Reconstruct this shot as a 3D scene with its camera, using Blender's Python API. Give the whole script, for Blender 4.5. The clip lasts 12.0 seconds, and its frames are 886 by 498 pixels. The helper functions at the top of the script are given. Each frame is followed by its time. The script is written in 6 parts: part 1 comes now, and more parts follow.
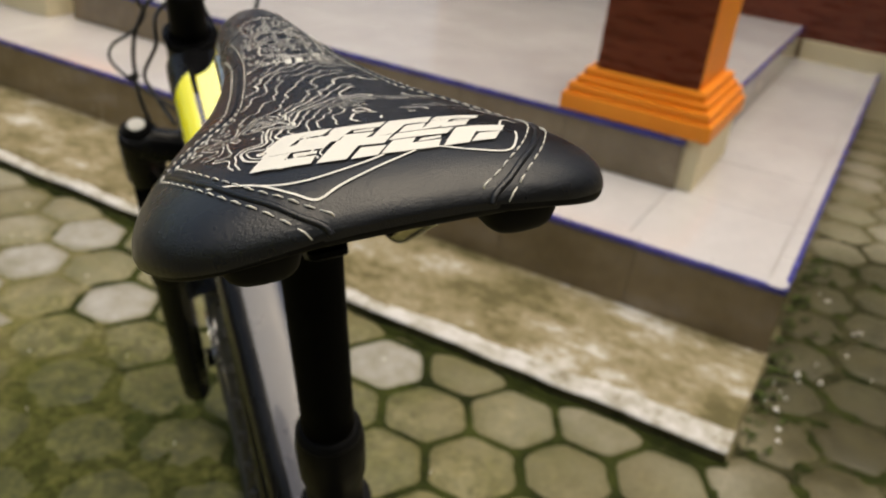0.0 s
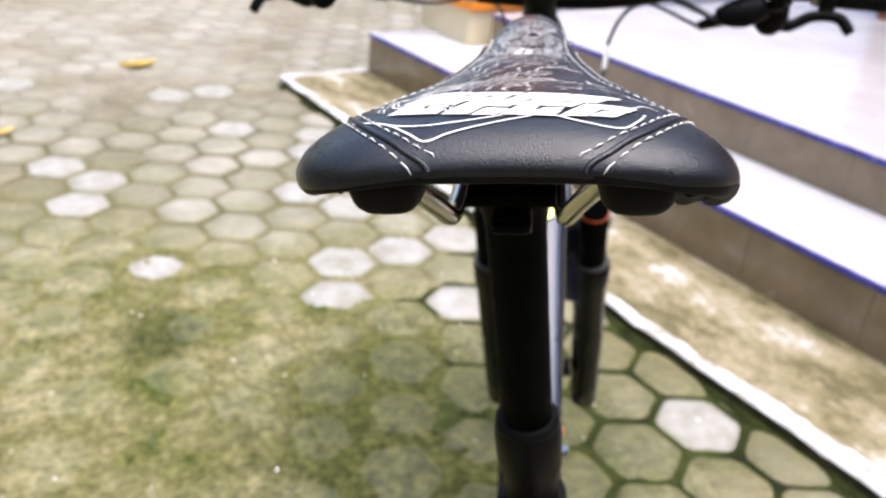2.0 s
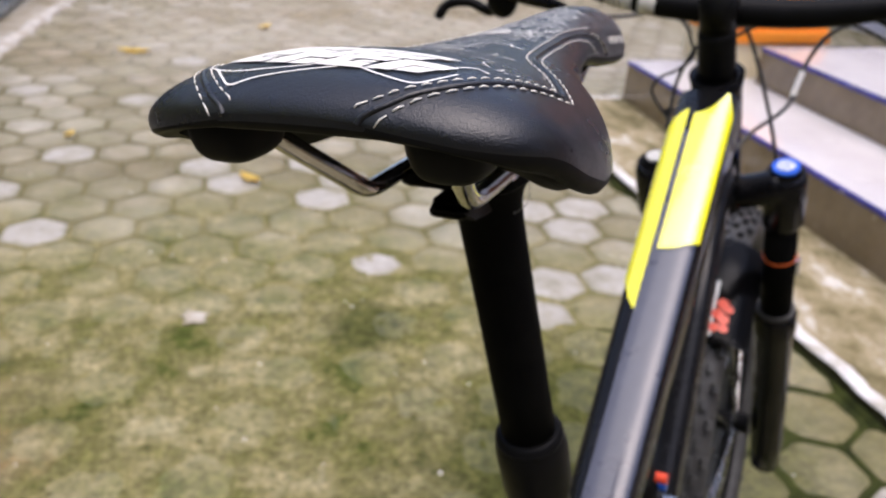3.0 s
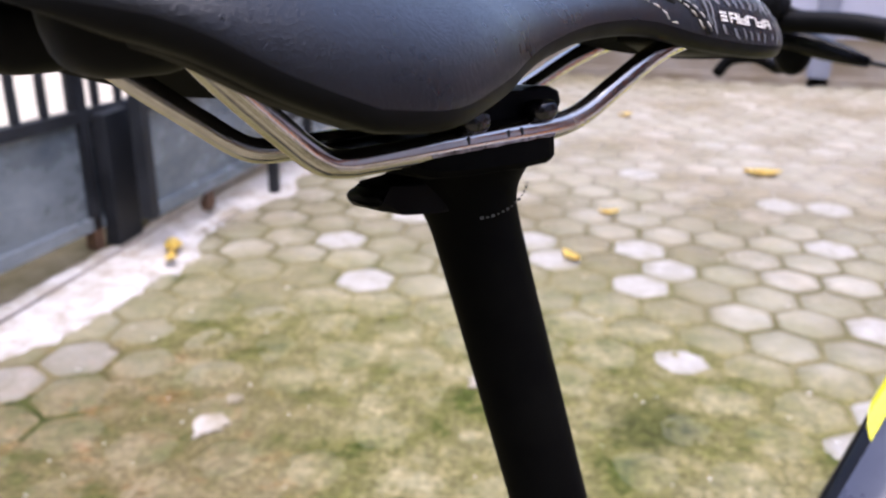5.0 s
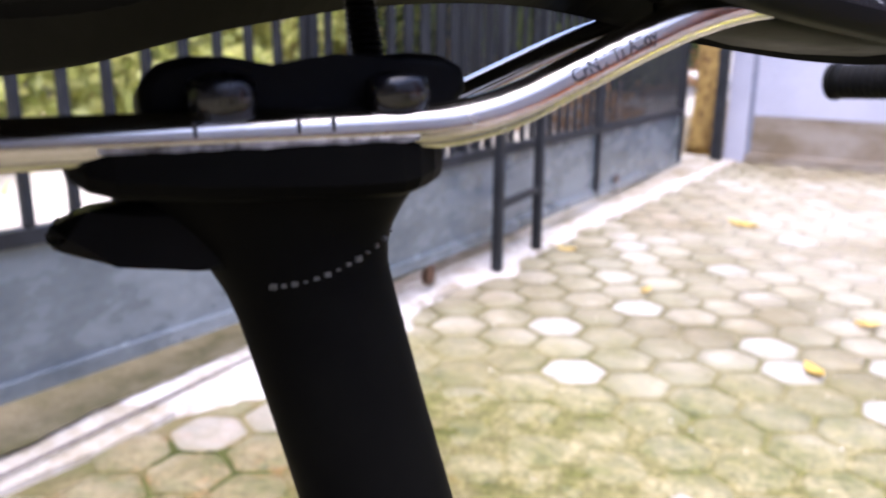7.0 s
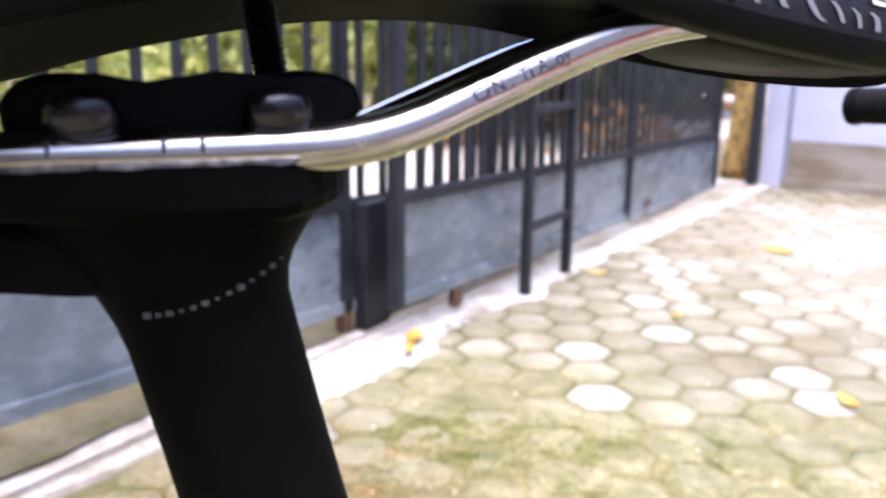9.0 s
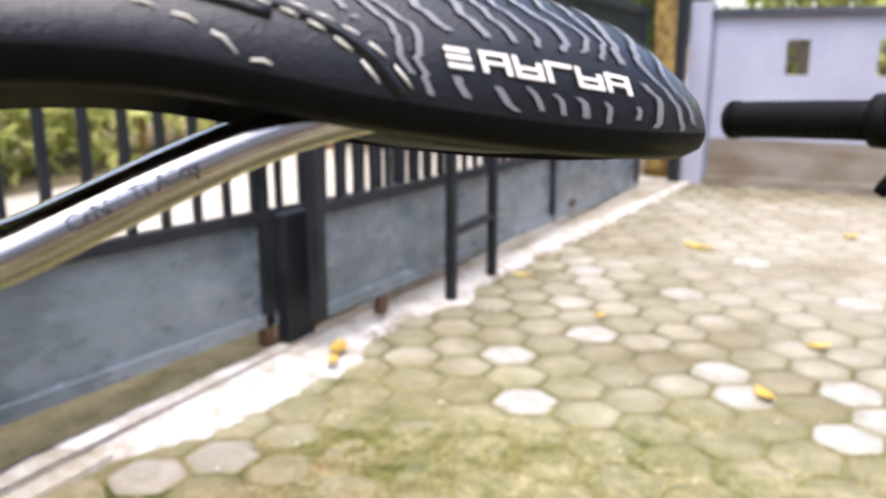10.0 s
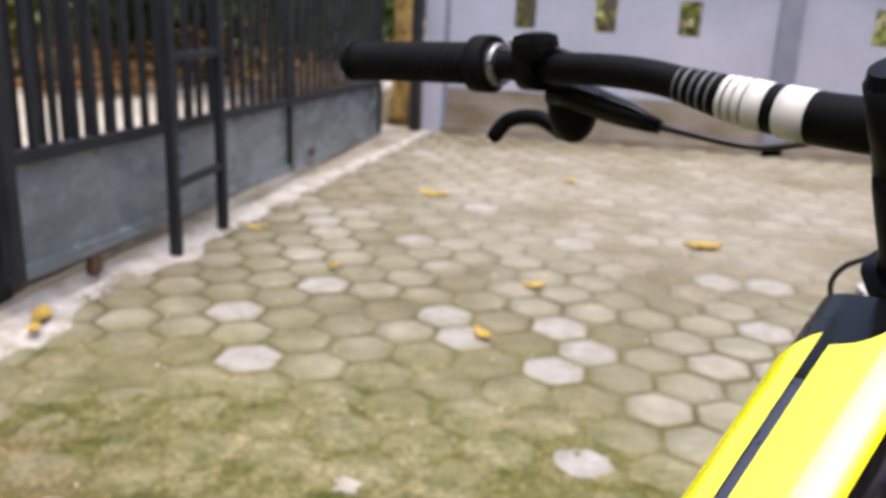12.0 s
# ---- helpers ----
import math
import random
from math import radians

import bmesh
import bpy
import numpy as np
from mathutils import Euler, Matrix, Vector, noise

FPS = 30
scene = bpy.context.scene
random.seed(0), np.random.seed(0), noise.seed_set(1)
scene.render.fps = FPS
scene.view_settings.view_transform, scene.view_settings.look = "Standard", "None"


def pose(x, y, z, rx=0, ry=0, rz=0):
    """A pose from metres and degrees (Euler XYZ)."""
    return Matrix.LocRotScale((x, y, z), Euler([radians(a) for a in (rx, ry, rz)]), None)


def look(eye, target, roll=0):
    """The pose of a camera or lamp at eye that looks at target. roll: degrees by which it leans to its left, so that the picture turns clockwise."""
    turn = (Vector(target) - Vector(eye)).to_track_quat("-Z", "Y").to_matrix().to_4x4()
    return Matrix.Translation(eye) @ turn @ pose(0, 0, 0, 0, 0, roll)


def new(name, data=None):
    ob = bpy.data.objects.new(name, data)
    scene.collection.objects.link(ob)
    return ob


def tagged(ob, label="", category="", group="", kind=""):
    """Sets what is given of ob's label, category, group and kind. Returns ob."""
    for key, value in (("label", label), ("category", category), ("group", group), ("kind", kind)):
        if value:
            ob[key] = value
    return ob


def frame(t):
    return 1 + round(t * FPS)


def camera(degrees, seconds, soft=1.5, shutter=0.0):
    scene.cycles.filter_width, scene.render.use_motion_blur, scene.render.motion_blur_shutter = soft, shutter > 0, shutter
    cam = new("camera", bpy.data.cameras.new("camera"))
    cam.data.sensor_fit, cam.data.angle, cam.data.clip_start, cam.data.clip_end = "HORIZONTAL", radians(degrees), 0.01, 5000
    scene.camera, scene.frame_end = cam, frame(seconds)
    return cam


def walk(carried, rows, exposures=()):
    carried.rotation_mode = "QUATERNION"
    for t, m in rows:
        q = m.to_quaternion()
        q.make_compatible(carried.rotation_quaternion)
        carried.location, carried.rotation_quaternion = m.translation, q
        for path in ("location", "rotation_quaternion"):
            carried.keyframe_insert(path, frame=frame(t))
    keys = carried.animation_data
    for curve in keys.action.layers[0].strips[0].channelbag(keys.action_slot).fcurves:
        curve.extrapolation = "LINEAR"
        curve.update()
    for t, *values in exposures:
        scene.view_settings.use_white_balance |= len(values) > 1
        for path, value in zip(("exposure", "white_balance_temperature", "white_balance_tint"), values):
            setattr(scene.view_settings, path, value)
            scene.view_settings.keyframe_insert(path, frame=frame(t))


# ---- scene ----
cam = camera(55.7, 12.0, soft=2.0)
cam.data.dof.use_dof, cam.data.dof.focus_distance, cam.data.dof.aperture_fstop = True, 0.22, 19.0
PATH = [
    (0, (-0.077, -0.082, 1.195), (1.509, 0.722, 0.274), 6.5),
    (0.5, (-0.1009, -0.1344, 1.2038), (1.2970, 1.0112, 0.3326), 4.64),
    (1, (-0.1096, -0.1542, 1.2037), (1.1765, 1.1411, 0.3513), 4.11),
    (1.5, (-0.0747, -0.1517, 1.1961), (1.0757, 1.2182, 0.3106), 5.01),
    (2, (-0.0435, -0.1590, 1.1869), (0.9772, 1.3034, 0.2821), 5.31),
    (2.5, (0.0184, -0.1695, 1.1843), (0.7930, 1.4451, 0.2612), 4.20),
    (3, (0.0841, -0.2091, 1.1726), (0.5509, 1.5122, 0.2858), 3.83),
    (3.5, (0.1171, -0.2258, 1.1649), (0.2634, 1.6155, 0.3730), 1.47),
    (5.5, (0.2675, -0.0903, 1.0927), (-0.2814, 1.6916, 0.3963), 1.27),
    (6, (0.2806, -0.0437, 1.0790), (-0.4814, 1.6724, 0.4392), 0.95),
    (6.5, (0.2905, -0.0070, 1.0703), (-0.5707, 1.6948, 0.4946), 0.10),
    (7, (0.2906, 0.0037, 1.0698), (-0.6414, 1.6826, 0.5354), 0.47),
    (9, (0.3065, 0.0235, 1.0690), (-0.6957, 1.6638, 0.5853), 0.73),
    (9.5, (0.3204, 0.0495, 1.0771), (-0.6304, 1.7394, 0.6025), 0.57),
    (10, (0.3341, 0.0690, 1.0842), (-0.5472, 1.8061, 0.5989), -0.04),
    (10.5, (0.3563, 0.0882, 1.0898), (-0.4118, 1.8657, 0.5874), 0.62),
    (11, (0.3846, 0.0994, 1.0867), (-0.2609, 1.8976, 0.5452), 1.21),
    (11.5, (0.4181, 0.1210, 1.0769), (-0.1291, 1.9573, 0.5182), 1.31),
    (12, (0.4338, 0.1613, 1.0742), (0.1007, 2.0325, 0.4916), 2.64),
]
walk(cam, [(t, look(eye, target, roll)) for t, eye, target, roll in PATH],
     [(0, 0.62, 7800, 6), (0.5, 0.79, 7200, 8), (1, 1.32, 6600, 10), (1.5, 1.48, 6350, 11), (2, 1.72, 6250, 14), (2.5, 1.54, 6250, 13), (3, 1.20, 6400, 19), (3.5, 1.20, 6500, 18),
      (5.5, 1.76, 5950, 25), (6, 1.60, 6150, 22), (6.5, 1.72, 6200, 22), (7, 2.20, 5950, 25), (9, 2.35, 5900, 25), (9.5, 2.45, 6000, 22), (10, 1.95, 6400, 16), (10.5, 1.82, 6700, 15), (11, 1.86, 6550, 15), (11.5, 1.80, 6550, 17), (12, 1.36, 6600, 17)])

# ---------- light ----------
world = bpy.data.worlds.new("world")
scene.world = world
world.use_nodes = True
wn = world.node_tree
sky = wn.nodes.new("ShaderNodeTexSky")
sky.sky_type = "NISHITA"
sky.sun_disc = False
sky.sun_elevation, sky.sun_rotation = radians(80), radians(159)
sky.air_density, sky.dust_density, sky.ozone_density = 1.0, 3.0, 1.0
wn.links.new(sky.outputs[0], wn.nodes["Background"].inputs[0])
wn.nodes["Background"].inputs[1].default_value = 0.15
sun_data = bpy.data.lights.new("sun", "SUN")
sun_data.energy, sun_data.angle, sun_data.color = 1.35, radians(58), (1.0, 0.96, 0.90)
sun = new("sun", sun_data)
sun.matrix_world = look((0.6, -1.6, 10), (0, 0, 0))


# ---------- materials ----------
def mat(name, base, rough=0.6, metal=0.0, spec=0.5, coat=0.0):
    m = bpy.data.materials.new(name)
    m.use_nodes = True
    b = m.node_tree.nodes["Principled BSDF"]
    b.inputs["Base Color"].default_value = (*base, 1)
    b.inputs["Roughness"].default_value = rough
    b.inputs["Metallic"].default_value = metal
    b.inputs["Specular IOR Level"].default_value = spec
    b.inputs["Coat Weight"].default_value = coat
    b.inputs["Coat Roughness"].default_value = 0.06
    return m


def noise_node(m, scale, detail=4.0, rough=0.6, stretch=(1, 1, 1), offset=(0, 0, 0)):
    t = m.node_tree
    geo = t.nodes.new("ShaderNodeNewGeometry")
    mp = t.nodes.new("ShaderNodeMapping")
    mp.inputs["Scale"].default_value = stretch
    mp.inputs["Location"].default_value = offset
    n = t.nodes.new("ShaderNodeTexNoise")
    n.inputs["Scale"].default_value = scale
    n.inputs["Detail"].default_value = detail
    n.inputs["Roughness"].default_value = rough
    t.links.new(geo.outputs["Position"], mp.inputs[0])
    t.links.new(mp.outputs[0], n.inputs["Vector"])
    return n.outputs[0]


def ramp(m, fac, stops):
    r = m.node_tree.nodes.new("ShaderNodeValToRGB")
    el = r.color_ramp.elements
    while len(el) < len(stops):
        el.new(0.5)
    for e, (p, c) in zip(el, stops):
        e.position = p
        e.color = (*c, 1) if not isinstance(c, (int, float)) else (c, c, c, 1)
    m.node_tree.links.new(fac, r.inputs[0])
    return r.outputs[0]


def mix(m, fac, a, b, kind="MIX"):
    n = m.node_tree.nodes.new("ShaderNodeMix")
    n.data_type, n.blend_type = "RGBA", kind
    for sock, v in ((n.inputs[0], fac), (n.inputs[6], a), (n.inputs[7], b)):
        if isinstance(v, (int, float)):
            sock.default_value = v
        elif isinstance(v, tuple):
            sock.default_value = (*v, 1)
        else:
            m.node_tree.links.new(v, sock)
    return n.outputs[2]


def colour(m, out):
    m.node_tree.links.new(out, m.node_tree.nodes["Principled BSDF"].inputs["Base Color"])


def roughen(m, out):
    m.node_tree.links.new(out, m.node_tree.nodes["Principled BSDF"].inputs["Roughness"])


def bump(m, out, strength=0.3, depth=0.002):
    n = m.node_tree.nodes.new("ShaderNodeBump")
    n.inputs["Strength"].default_value, n.inputs["Distance"].default_value = strength, depth
    m.node_tree.links.new(out, n.inputs["Height"])
    m.node_tree.links.new(n.outputs[0], m.node_tree.nodes["Principled BSDF"].inputs["Normal"])


def mottled(name, c1, c2, scale, rough=0.6, grain=0.0, grain_scale=60, metal=0.0, bumps=0.2, depth=0.002, lo=0.35, hi=0.65, stretch=(1, 1, 1), spec=0.5, coat=0.0):
    """A surface whose colour wanders between two tones, with finer grain and relief."""
    m = mat(name, c1, rough, metal, spec, coat)
    big = noise_node(m, scale, 5, 0.62, stretch)
    col = ramp(m, big, [(lo, c1), (hi, c2)])
    fine = noise_node(m, grain_scale, 3, 0.6, stretch, (3, 1, 7))
    if grain:
        col = mix(m, grain, col, ramp(m, fine, [(0.3, 0.25), (0.7, 1.0)]), "MULTIPLY")
    colour(m, col)
    if bumps:
        bump(m, fine, bumps, depth)
    roughen(m, ramp(m, big, [(0.3, max(rough - 0.1, 0.03)), (0.7, min(rough + 0.1, 1))]))
    return m


LEATHER = mat("black_leather", (0.0055, 0.006, 0.007), 0.30, 0.0, 0.44)
bump(LEATHER, mix(LEATHER, 0.4, noise_node(LEATHER, 1500, 3, 0.6), noise_node(LEATHER, 480, 4, 0.7)), 0.38, 0.0009)
roughen(LEATHER, ramp(LEATHER, noise_node(LEATHER, 60, 3), [(0.3, 0.25), (0.7, 0.35)]))
INK = mat("white_ink", (0.66, 0.64, 0.58), 0.5)
INK_SILVER = mat("silver_ink", (0.16, 0.165, 0.172), 0.5)
INK_FAINT = mat("faint_ink", (0.055, 0.055, 0.05), 0.6)
WORNMETAL = mottled("worn_metal", (0.1, 0.1, 0.1), (0.5, 0.5, 0.52), 300, 0.35, metal=0.9, bumps=0.2, depth=0.0003, grain_scale=900)
THREAD = mat("pale_thread", (0.6, 0.58, 0.52), 0.8)
SHELL = mottled("shell_plastic", (0.003, 0.003, 0.003), (0.005, 0.005, 0.005), 40, 0.55, spec=0.1, bumps=0.1, depth=0.0003)
RAIL = mottled("polished_rail", (0.46, 0.43, 0.385), (0.54, 0.51, 0.46), 90, 0.18, metal=1.0, bumps=0.05, depth=0.0002, grain_scale=400)
ANODISED = mottled("black_anodised", (0.004, 0.004, 0.004), (0.006, 0.006, 0.006), 60, 0.42, metal=0.0, spec=0.06, bumps=0.05, depth=0.0002, grain_scale=500)
EAR = mottled("worn_black_bolt_cover", (0.003, 0.003, 0.004), (0.004, 0.004, 0.006), 90, 0.25, spec=0.55, bumps=0.1, depth=0.0003, grain_scale=500)
STANCHION = mottled("black_stanchion", (0.003, 0.003, 0.003), (0.005, 0.005, 0.0045), 50, 0.55, bumps=0.0, spec=0.012)
PAINT = mottled("gloss_black_paint", (0.004, 0.004, 0.0045), (0.006, 0.006, 0.0065), 12, 0.22, bumps=0.0, spec=0.15, coat=0.06)
YELLOW = mottled("fluorescent_yellow_paint", (0.72, 0.70, 0.004), (0.68, 0.66, 0.006), 20, 0.2, bumps=0.0, coat=1.0)
# sky's sheen on the black tube, put into a grey-blue colour
SHEEN_PAINT = mottled("grey_blue_sheen", (0.024, 0.028, 0.046), (0.034, 0.039, 0.060), 20, 0.3, bumps=0.0, spec=0.35, coat=0.35)
for m, ior in ((YELLOW, 1.7), (SHEEN_PAINT, 1.55)):
    m.node_tree.nodes["Principled BSDF"].inputs["Coat IOR"].default_value = ior
RUBBER = mottled("tyre_rubber", (0.022, 0.022, 0.022), (0.045, 0.045, 0.043), 40, 0.6, spec=0.4, bumps=0.3, depth=0.0006, grain_scale=300)
GRIP = mottled("grip_rubber", (0.004, 0.004, 0.004), (0.007, 0.007, 0.007), 80, 0.7, spec=0.1, bumps=0.5, depth=0.0006, grain_scale=700)
STEEL = mottled("bright_steel", (0.6, 0.6, 0.6), (0.7, 0.7, 0.7), 60, 0.22, metal=1.0, bumps=0.0)
BLUE = mat("blue_anodised", (0.02, 0.12, 0.6), 0.3, 0.6)
RED = mat("red_decal", (0.65, 0.06, 0.02), 0.4)
ORANGE_RING = mat("orange_ring", (0.7, 0.12, 0.02), 0.5)
CABLE = mat("black_cable", (0.012, 0.012, 0.012), 0.45)
DARKTEXT = mat("dark_print", (0.02, 0.02, 0.025), 0.5)

# paving: grey concrete hexagons, some paler, mossed where the yard stays damp
PAVER = mat("concrete_paver", (0.3, 0.29, 0.26), 0.75)
info = PAVER.node_tree.nodes.new("ShaderNodeObjectInfo")
isl = PAVER.node_tree.nodes.new("ShaderNodeNewGeometry")
both = PAVER.node_tree.nodes.new("ShaderNodeMath")
both.operation = "ADD"
PAVER.node_tree.links.new(info.outputs["Random"], both.inputs[0])
PAVER.node_tree.links.new(isl.outputs["Random Per Island"], both.inputs[1])
fract = PAVER.node_tree.nodes.new("ShaderNodeMath")
fract.operation = "FRACT"
PAVER.node_tree.links.new(both.outputs[0], fract.inputs[0])
per = fract.outputs[0]
wear = noise_node(PAVER, 9, 6, 0.7)
grit = noise_node(PAVER, 130, 4, 0.7)
tone = ramp(PAVER, per, [(0.0, (0.235, 0.22, 0.16)), (0.5, (0.29, 0.275, 0.212)), (0.85, (0.315, 0.30, 0.25)), (0.98, (0.38, 0.365, 0.325))])
tone = mix(PAVER, 0.6, tone, ramp(PAVER, wear, [(0.3, (0.6, 0.6, 0.5)), (0.62, (1.12, 1.1, 1.04))]), "MULTIPLY")
green = noise_node(PAVER, 3.2, 5, 0.65)
tone = mix(PAVER, ramp(PAVER, green, [(0.44, 0.0), (0.63, 0.55)]), tone, (0.150, 0.146, 0.072))


def patch_mask(m, inner, outer, at=(0.05, -0.86, 0), size=(0.66, 0.74, 0)):
    """Strong in a patch's middle (the damp yard by default), fading raggedly to nothing."""
    n = m.node_tree.nodes
    where = n.new("ShaderNodeNewGeometry")
    damp = n.new("ShaderNodeMapping")
    damp.inputs["Location"].default_value, damp.inputs["Scale"].default_value = at, size
    far = n.new("ShaderNodeVectorMath")
    far.operation = "LENGTH"
    edge = n.new("ShaderNodeMath")
    edge.operation = "ADD"
    m.node_tree.links.new(where.outputs["Position"], damp.inputs[0])
    m.node_tree.links.new(damp.outputs[0], far.inputs[0])
    m.node_tree.links.new(far.outputs["Value"], edge.inputs[0])
    m.node_tree.links.new(noise_node(m, 3.4, 6, 0.75), edge.inputs[1])
    half = n.new("ShaderNodeMath")
    half.operation = "MULTIPLY"
    half.inputs[1].default_value = 0.4
    wide = n.new("ShaderNodeMath")
    wide.operation = "ADD"
    m.node_tree.links.new(edge.outputs[0], wide.inputs[0])
    m.node_tree.links.new(noise_node(m, 1.5, 3, 0.6, (1, 1, 1), (4, 2, 0)), wide.inputs[1])
    m.node_tree.links.new(wide.outputs[0], half.inputs[0])
    return ramp(m, half.outputs[0], [(inner * 0.4, 0.93), (outer * 0.4, 0.0)])


def rusty(m, base, much=0.8):
    """Brown silt and rust washed from the gate over the pavers before it."""
    silt = ramp(m, noise_node(m, 7, 6, 0.7, (1, 1, 1), (1, 6, 0)), [(0.38, (0.060, 0.066, 0.020)), (0.50, (0.118, 0.096, 0.048)), (0.64, (0.20, 0.160, 0.105))])
    silt = mix(m, ramp(m, noise_node(m, 11, 5, 0.65, (1, 1, 1), (8, 2, 0)), [(0.56, 0.0), (0.68, 0.6)]), silt, (0.22, 0.10, 0.038))
    return mix(m, patch_mask(m, 1.75, 2.5, (1.75, -2.16, 0), (1.8, 1.8, 0)), base, mix(m, much, base, silt))


# deep green moss and painted bicycle shadow by the front wheel, moss farther along
DEEP_AND_SHADOW = [((-1.97, -2.36, 0), (2.4, 2.4, 0)), ((-4.0, -16.4, 0), (10.0, 10.0, 0))]


def growth(m):
    """Colours of moss and silt, with the bicycle's shadow darkened in."""
    patch = noise_node(m, 5.2, 6, 0.72)
    speck = noise_node(m, 60, 5, 0.75)
    c = ramp(m, patch, [(0.34, (0.050, 0.066, 0.015)), (0.42, (0.122, 0.122, 0.047)), (0.52, (0.172, 0.158, 0.084)), (0.66, (0.262, 0.240, 0.160))])
    tuft = noise_node(m, 24, 5, 0.7, (1, 1, 1), (2, 7, 0))
    c = mix(m, 0.60, c, ramp(m, tuft, [(0.36, (0.5, 0.56, 0.38)), (0.62, (1.3, 1.26, 1.14))]), "MULTIPLY")
    for at, size in DEEP_AND_SHADOW:
        c = mix(m, patch_mask(m, 1.7, 2.4, at, size), c, ramp(m, tuft, [(0.36, (0.020, 0.027, 0.006)), (0.60, (0.080, 0.086, 0.026))]))
    c = rusty(m, c)
    return mix(m, 0.72, c, ramp(m, speck, [(0.36, (0.42, 0.44, 0.3)), (0.60, (1.38, 1.33, 1.18))]), "MULTIPLY"), speck


SUNLIT_END = (-0.60, -3.12, 0), (0.50, 0.60, 0)           # far end of the yard, sunlight painted in as paler colour
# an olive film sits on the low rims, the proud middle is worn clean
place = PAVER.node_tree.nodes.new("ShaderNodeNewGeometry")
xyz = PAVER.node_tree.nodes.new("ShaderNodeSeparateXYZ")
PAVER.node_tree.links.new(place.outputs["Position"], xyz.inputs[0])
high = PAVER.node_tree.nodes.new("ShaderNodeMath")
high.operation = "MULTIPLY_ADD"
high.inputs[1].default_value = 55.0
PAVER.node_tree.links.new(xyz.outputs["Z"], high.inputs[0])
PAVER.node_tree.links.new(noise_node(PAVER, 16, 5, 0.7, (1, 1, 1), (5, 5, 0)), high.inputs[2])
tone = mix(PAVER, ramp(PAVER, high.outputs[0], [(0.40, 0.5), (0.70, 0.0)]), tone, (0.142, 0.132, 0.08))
# shade past the end of the step, painted into the pavers
tone = mix(PAVER, patch_mask(PAVER, 1.7, 2.2, (-2.86, 0.62, 0), (1.3, 2.2, 0)), tone, mix(PAVER, 0.6, (0.058, 0.055, 0.027), ramp(PAVER, wear, [(0.35, 0.5), (0.65, 1.3)]), "MULTIPLY"))
tone = mix(PAVER, patch_mask(PAVER, 1.5, 2.4, (-1.92, -0.66, 0), (1.6, 1.2, 0)), tone, mix(PAVER, 0.55, tone, (0.135, 0.125, 0.062)))
# sunlight on the far pavers, put into their colour
sunlit_tone = mix(PAVER, 0.28, tone, (0.40, 0.37, 0.335))
tone = mix(PAVER, patch_mask(PAVER, 1.66, 2.40, *SUNLIT_END), tone, sunlit_tone)
tone = mix(PAVER, 0.5, tone, ramp(PAVER, grit, [(0.3, 0.45), (0.6, 1.0)]), "MULTIPLY")
broad = noise_node(PAVER, 1.3, 4, 0.6, (1, 1, 1), (9, 3, 0))
tone = mix(PAVER, 0.8, tone, ramp(PAVER, broad, [(0.38, (0.72, 0.64, 0.50)), (0.56, (1.07, 1.06, 1.05))]), "MULTIPLY")
colour(PAVER, mix(PAVER, patch_mask(PAVER, 1.66, 2.30), tone, growth(PAVER)[0]))
bump(PAVER, grit, 0.55, 0.003)
roughen(PAVER, ramp(PAVER, wear, [(0.38, 0.32), (0.62, 0.75)]))
PAVER.node_tree.nodes["Principled BSDF"].inputs["Specular IOR Level"].default_value = 0.22
PALE_PAVER = mat("bleached_paver", (0.5, 0.49, 0.47), 0.7)
scour = noise_node(PALE_PAVER, 13, 6, 0.7)
pale = ramp(PALE_PAVER, scour, [(0.32, (0.21, 0.20, 0.15)), (0.50, (0.295, 0.28, 0.24)), (0.70, (0.38, 0.37, 0.35))])
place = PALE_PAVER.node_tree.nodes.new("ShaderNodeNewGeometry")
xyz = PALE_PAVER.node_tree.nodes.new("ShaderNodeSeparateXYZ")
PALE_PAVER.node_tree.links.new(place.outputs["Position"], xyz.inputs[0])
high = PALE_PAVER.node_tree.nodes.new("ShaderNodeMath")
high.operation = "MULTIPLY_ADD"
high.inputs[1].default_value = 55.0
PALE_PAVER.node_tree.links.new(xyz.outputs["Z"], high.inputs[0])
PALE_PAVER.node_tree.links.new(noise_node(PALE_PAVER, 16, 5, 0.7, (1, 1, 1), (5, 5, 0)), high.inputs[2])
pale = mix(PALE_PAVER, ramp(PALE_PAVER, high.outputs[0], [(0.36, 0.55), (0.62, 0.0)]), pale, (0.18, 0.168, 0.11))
pale = rusty(PALE_PAVER, pale, 0.5)
grit = noise_node(PALE_PAVER, 130, 4, 0.7)
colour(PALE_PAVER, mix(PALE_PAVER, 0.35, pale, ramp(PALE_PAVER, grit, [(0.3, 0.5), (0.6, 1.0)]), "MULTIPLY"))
bump(PALE_PAVER, grit, 0.5, 0.003)
PAVER_EDGE = mat("mossy_paver_edge", (0.15, 0.14, 0.08), 0.85)
rim = ramp(PAVER_EDGE, noise_node(PAVER_EDGE, 6, 5, 0.65), [(0.35, (0.08, 0.072, 0.034)), (0.65, (0.145, 0.13, 0.075))])
rim = mix(PAVER_EDGE, patch_mask(PAVER_EDGE, 1.66, 2.30), rim, growth(PAVER_EDGE)[0])
colour(PAVER_EDGE, mix(PAVER_EDGE, patch_mask(PAVER_EDGE, 1.66, 2.40, *SUNLIT_END), rim, mix(PAVER_EDGE, 0.55, rim, (0.35, 0.32, 0.28))))
bump(PAVER_EDGE, noise_node(PAVER_EDGE, 110, 4, 0.7), 0.5, 0.004)
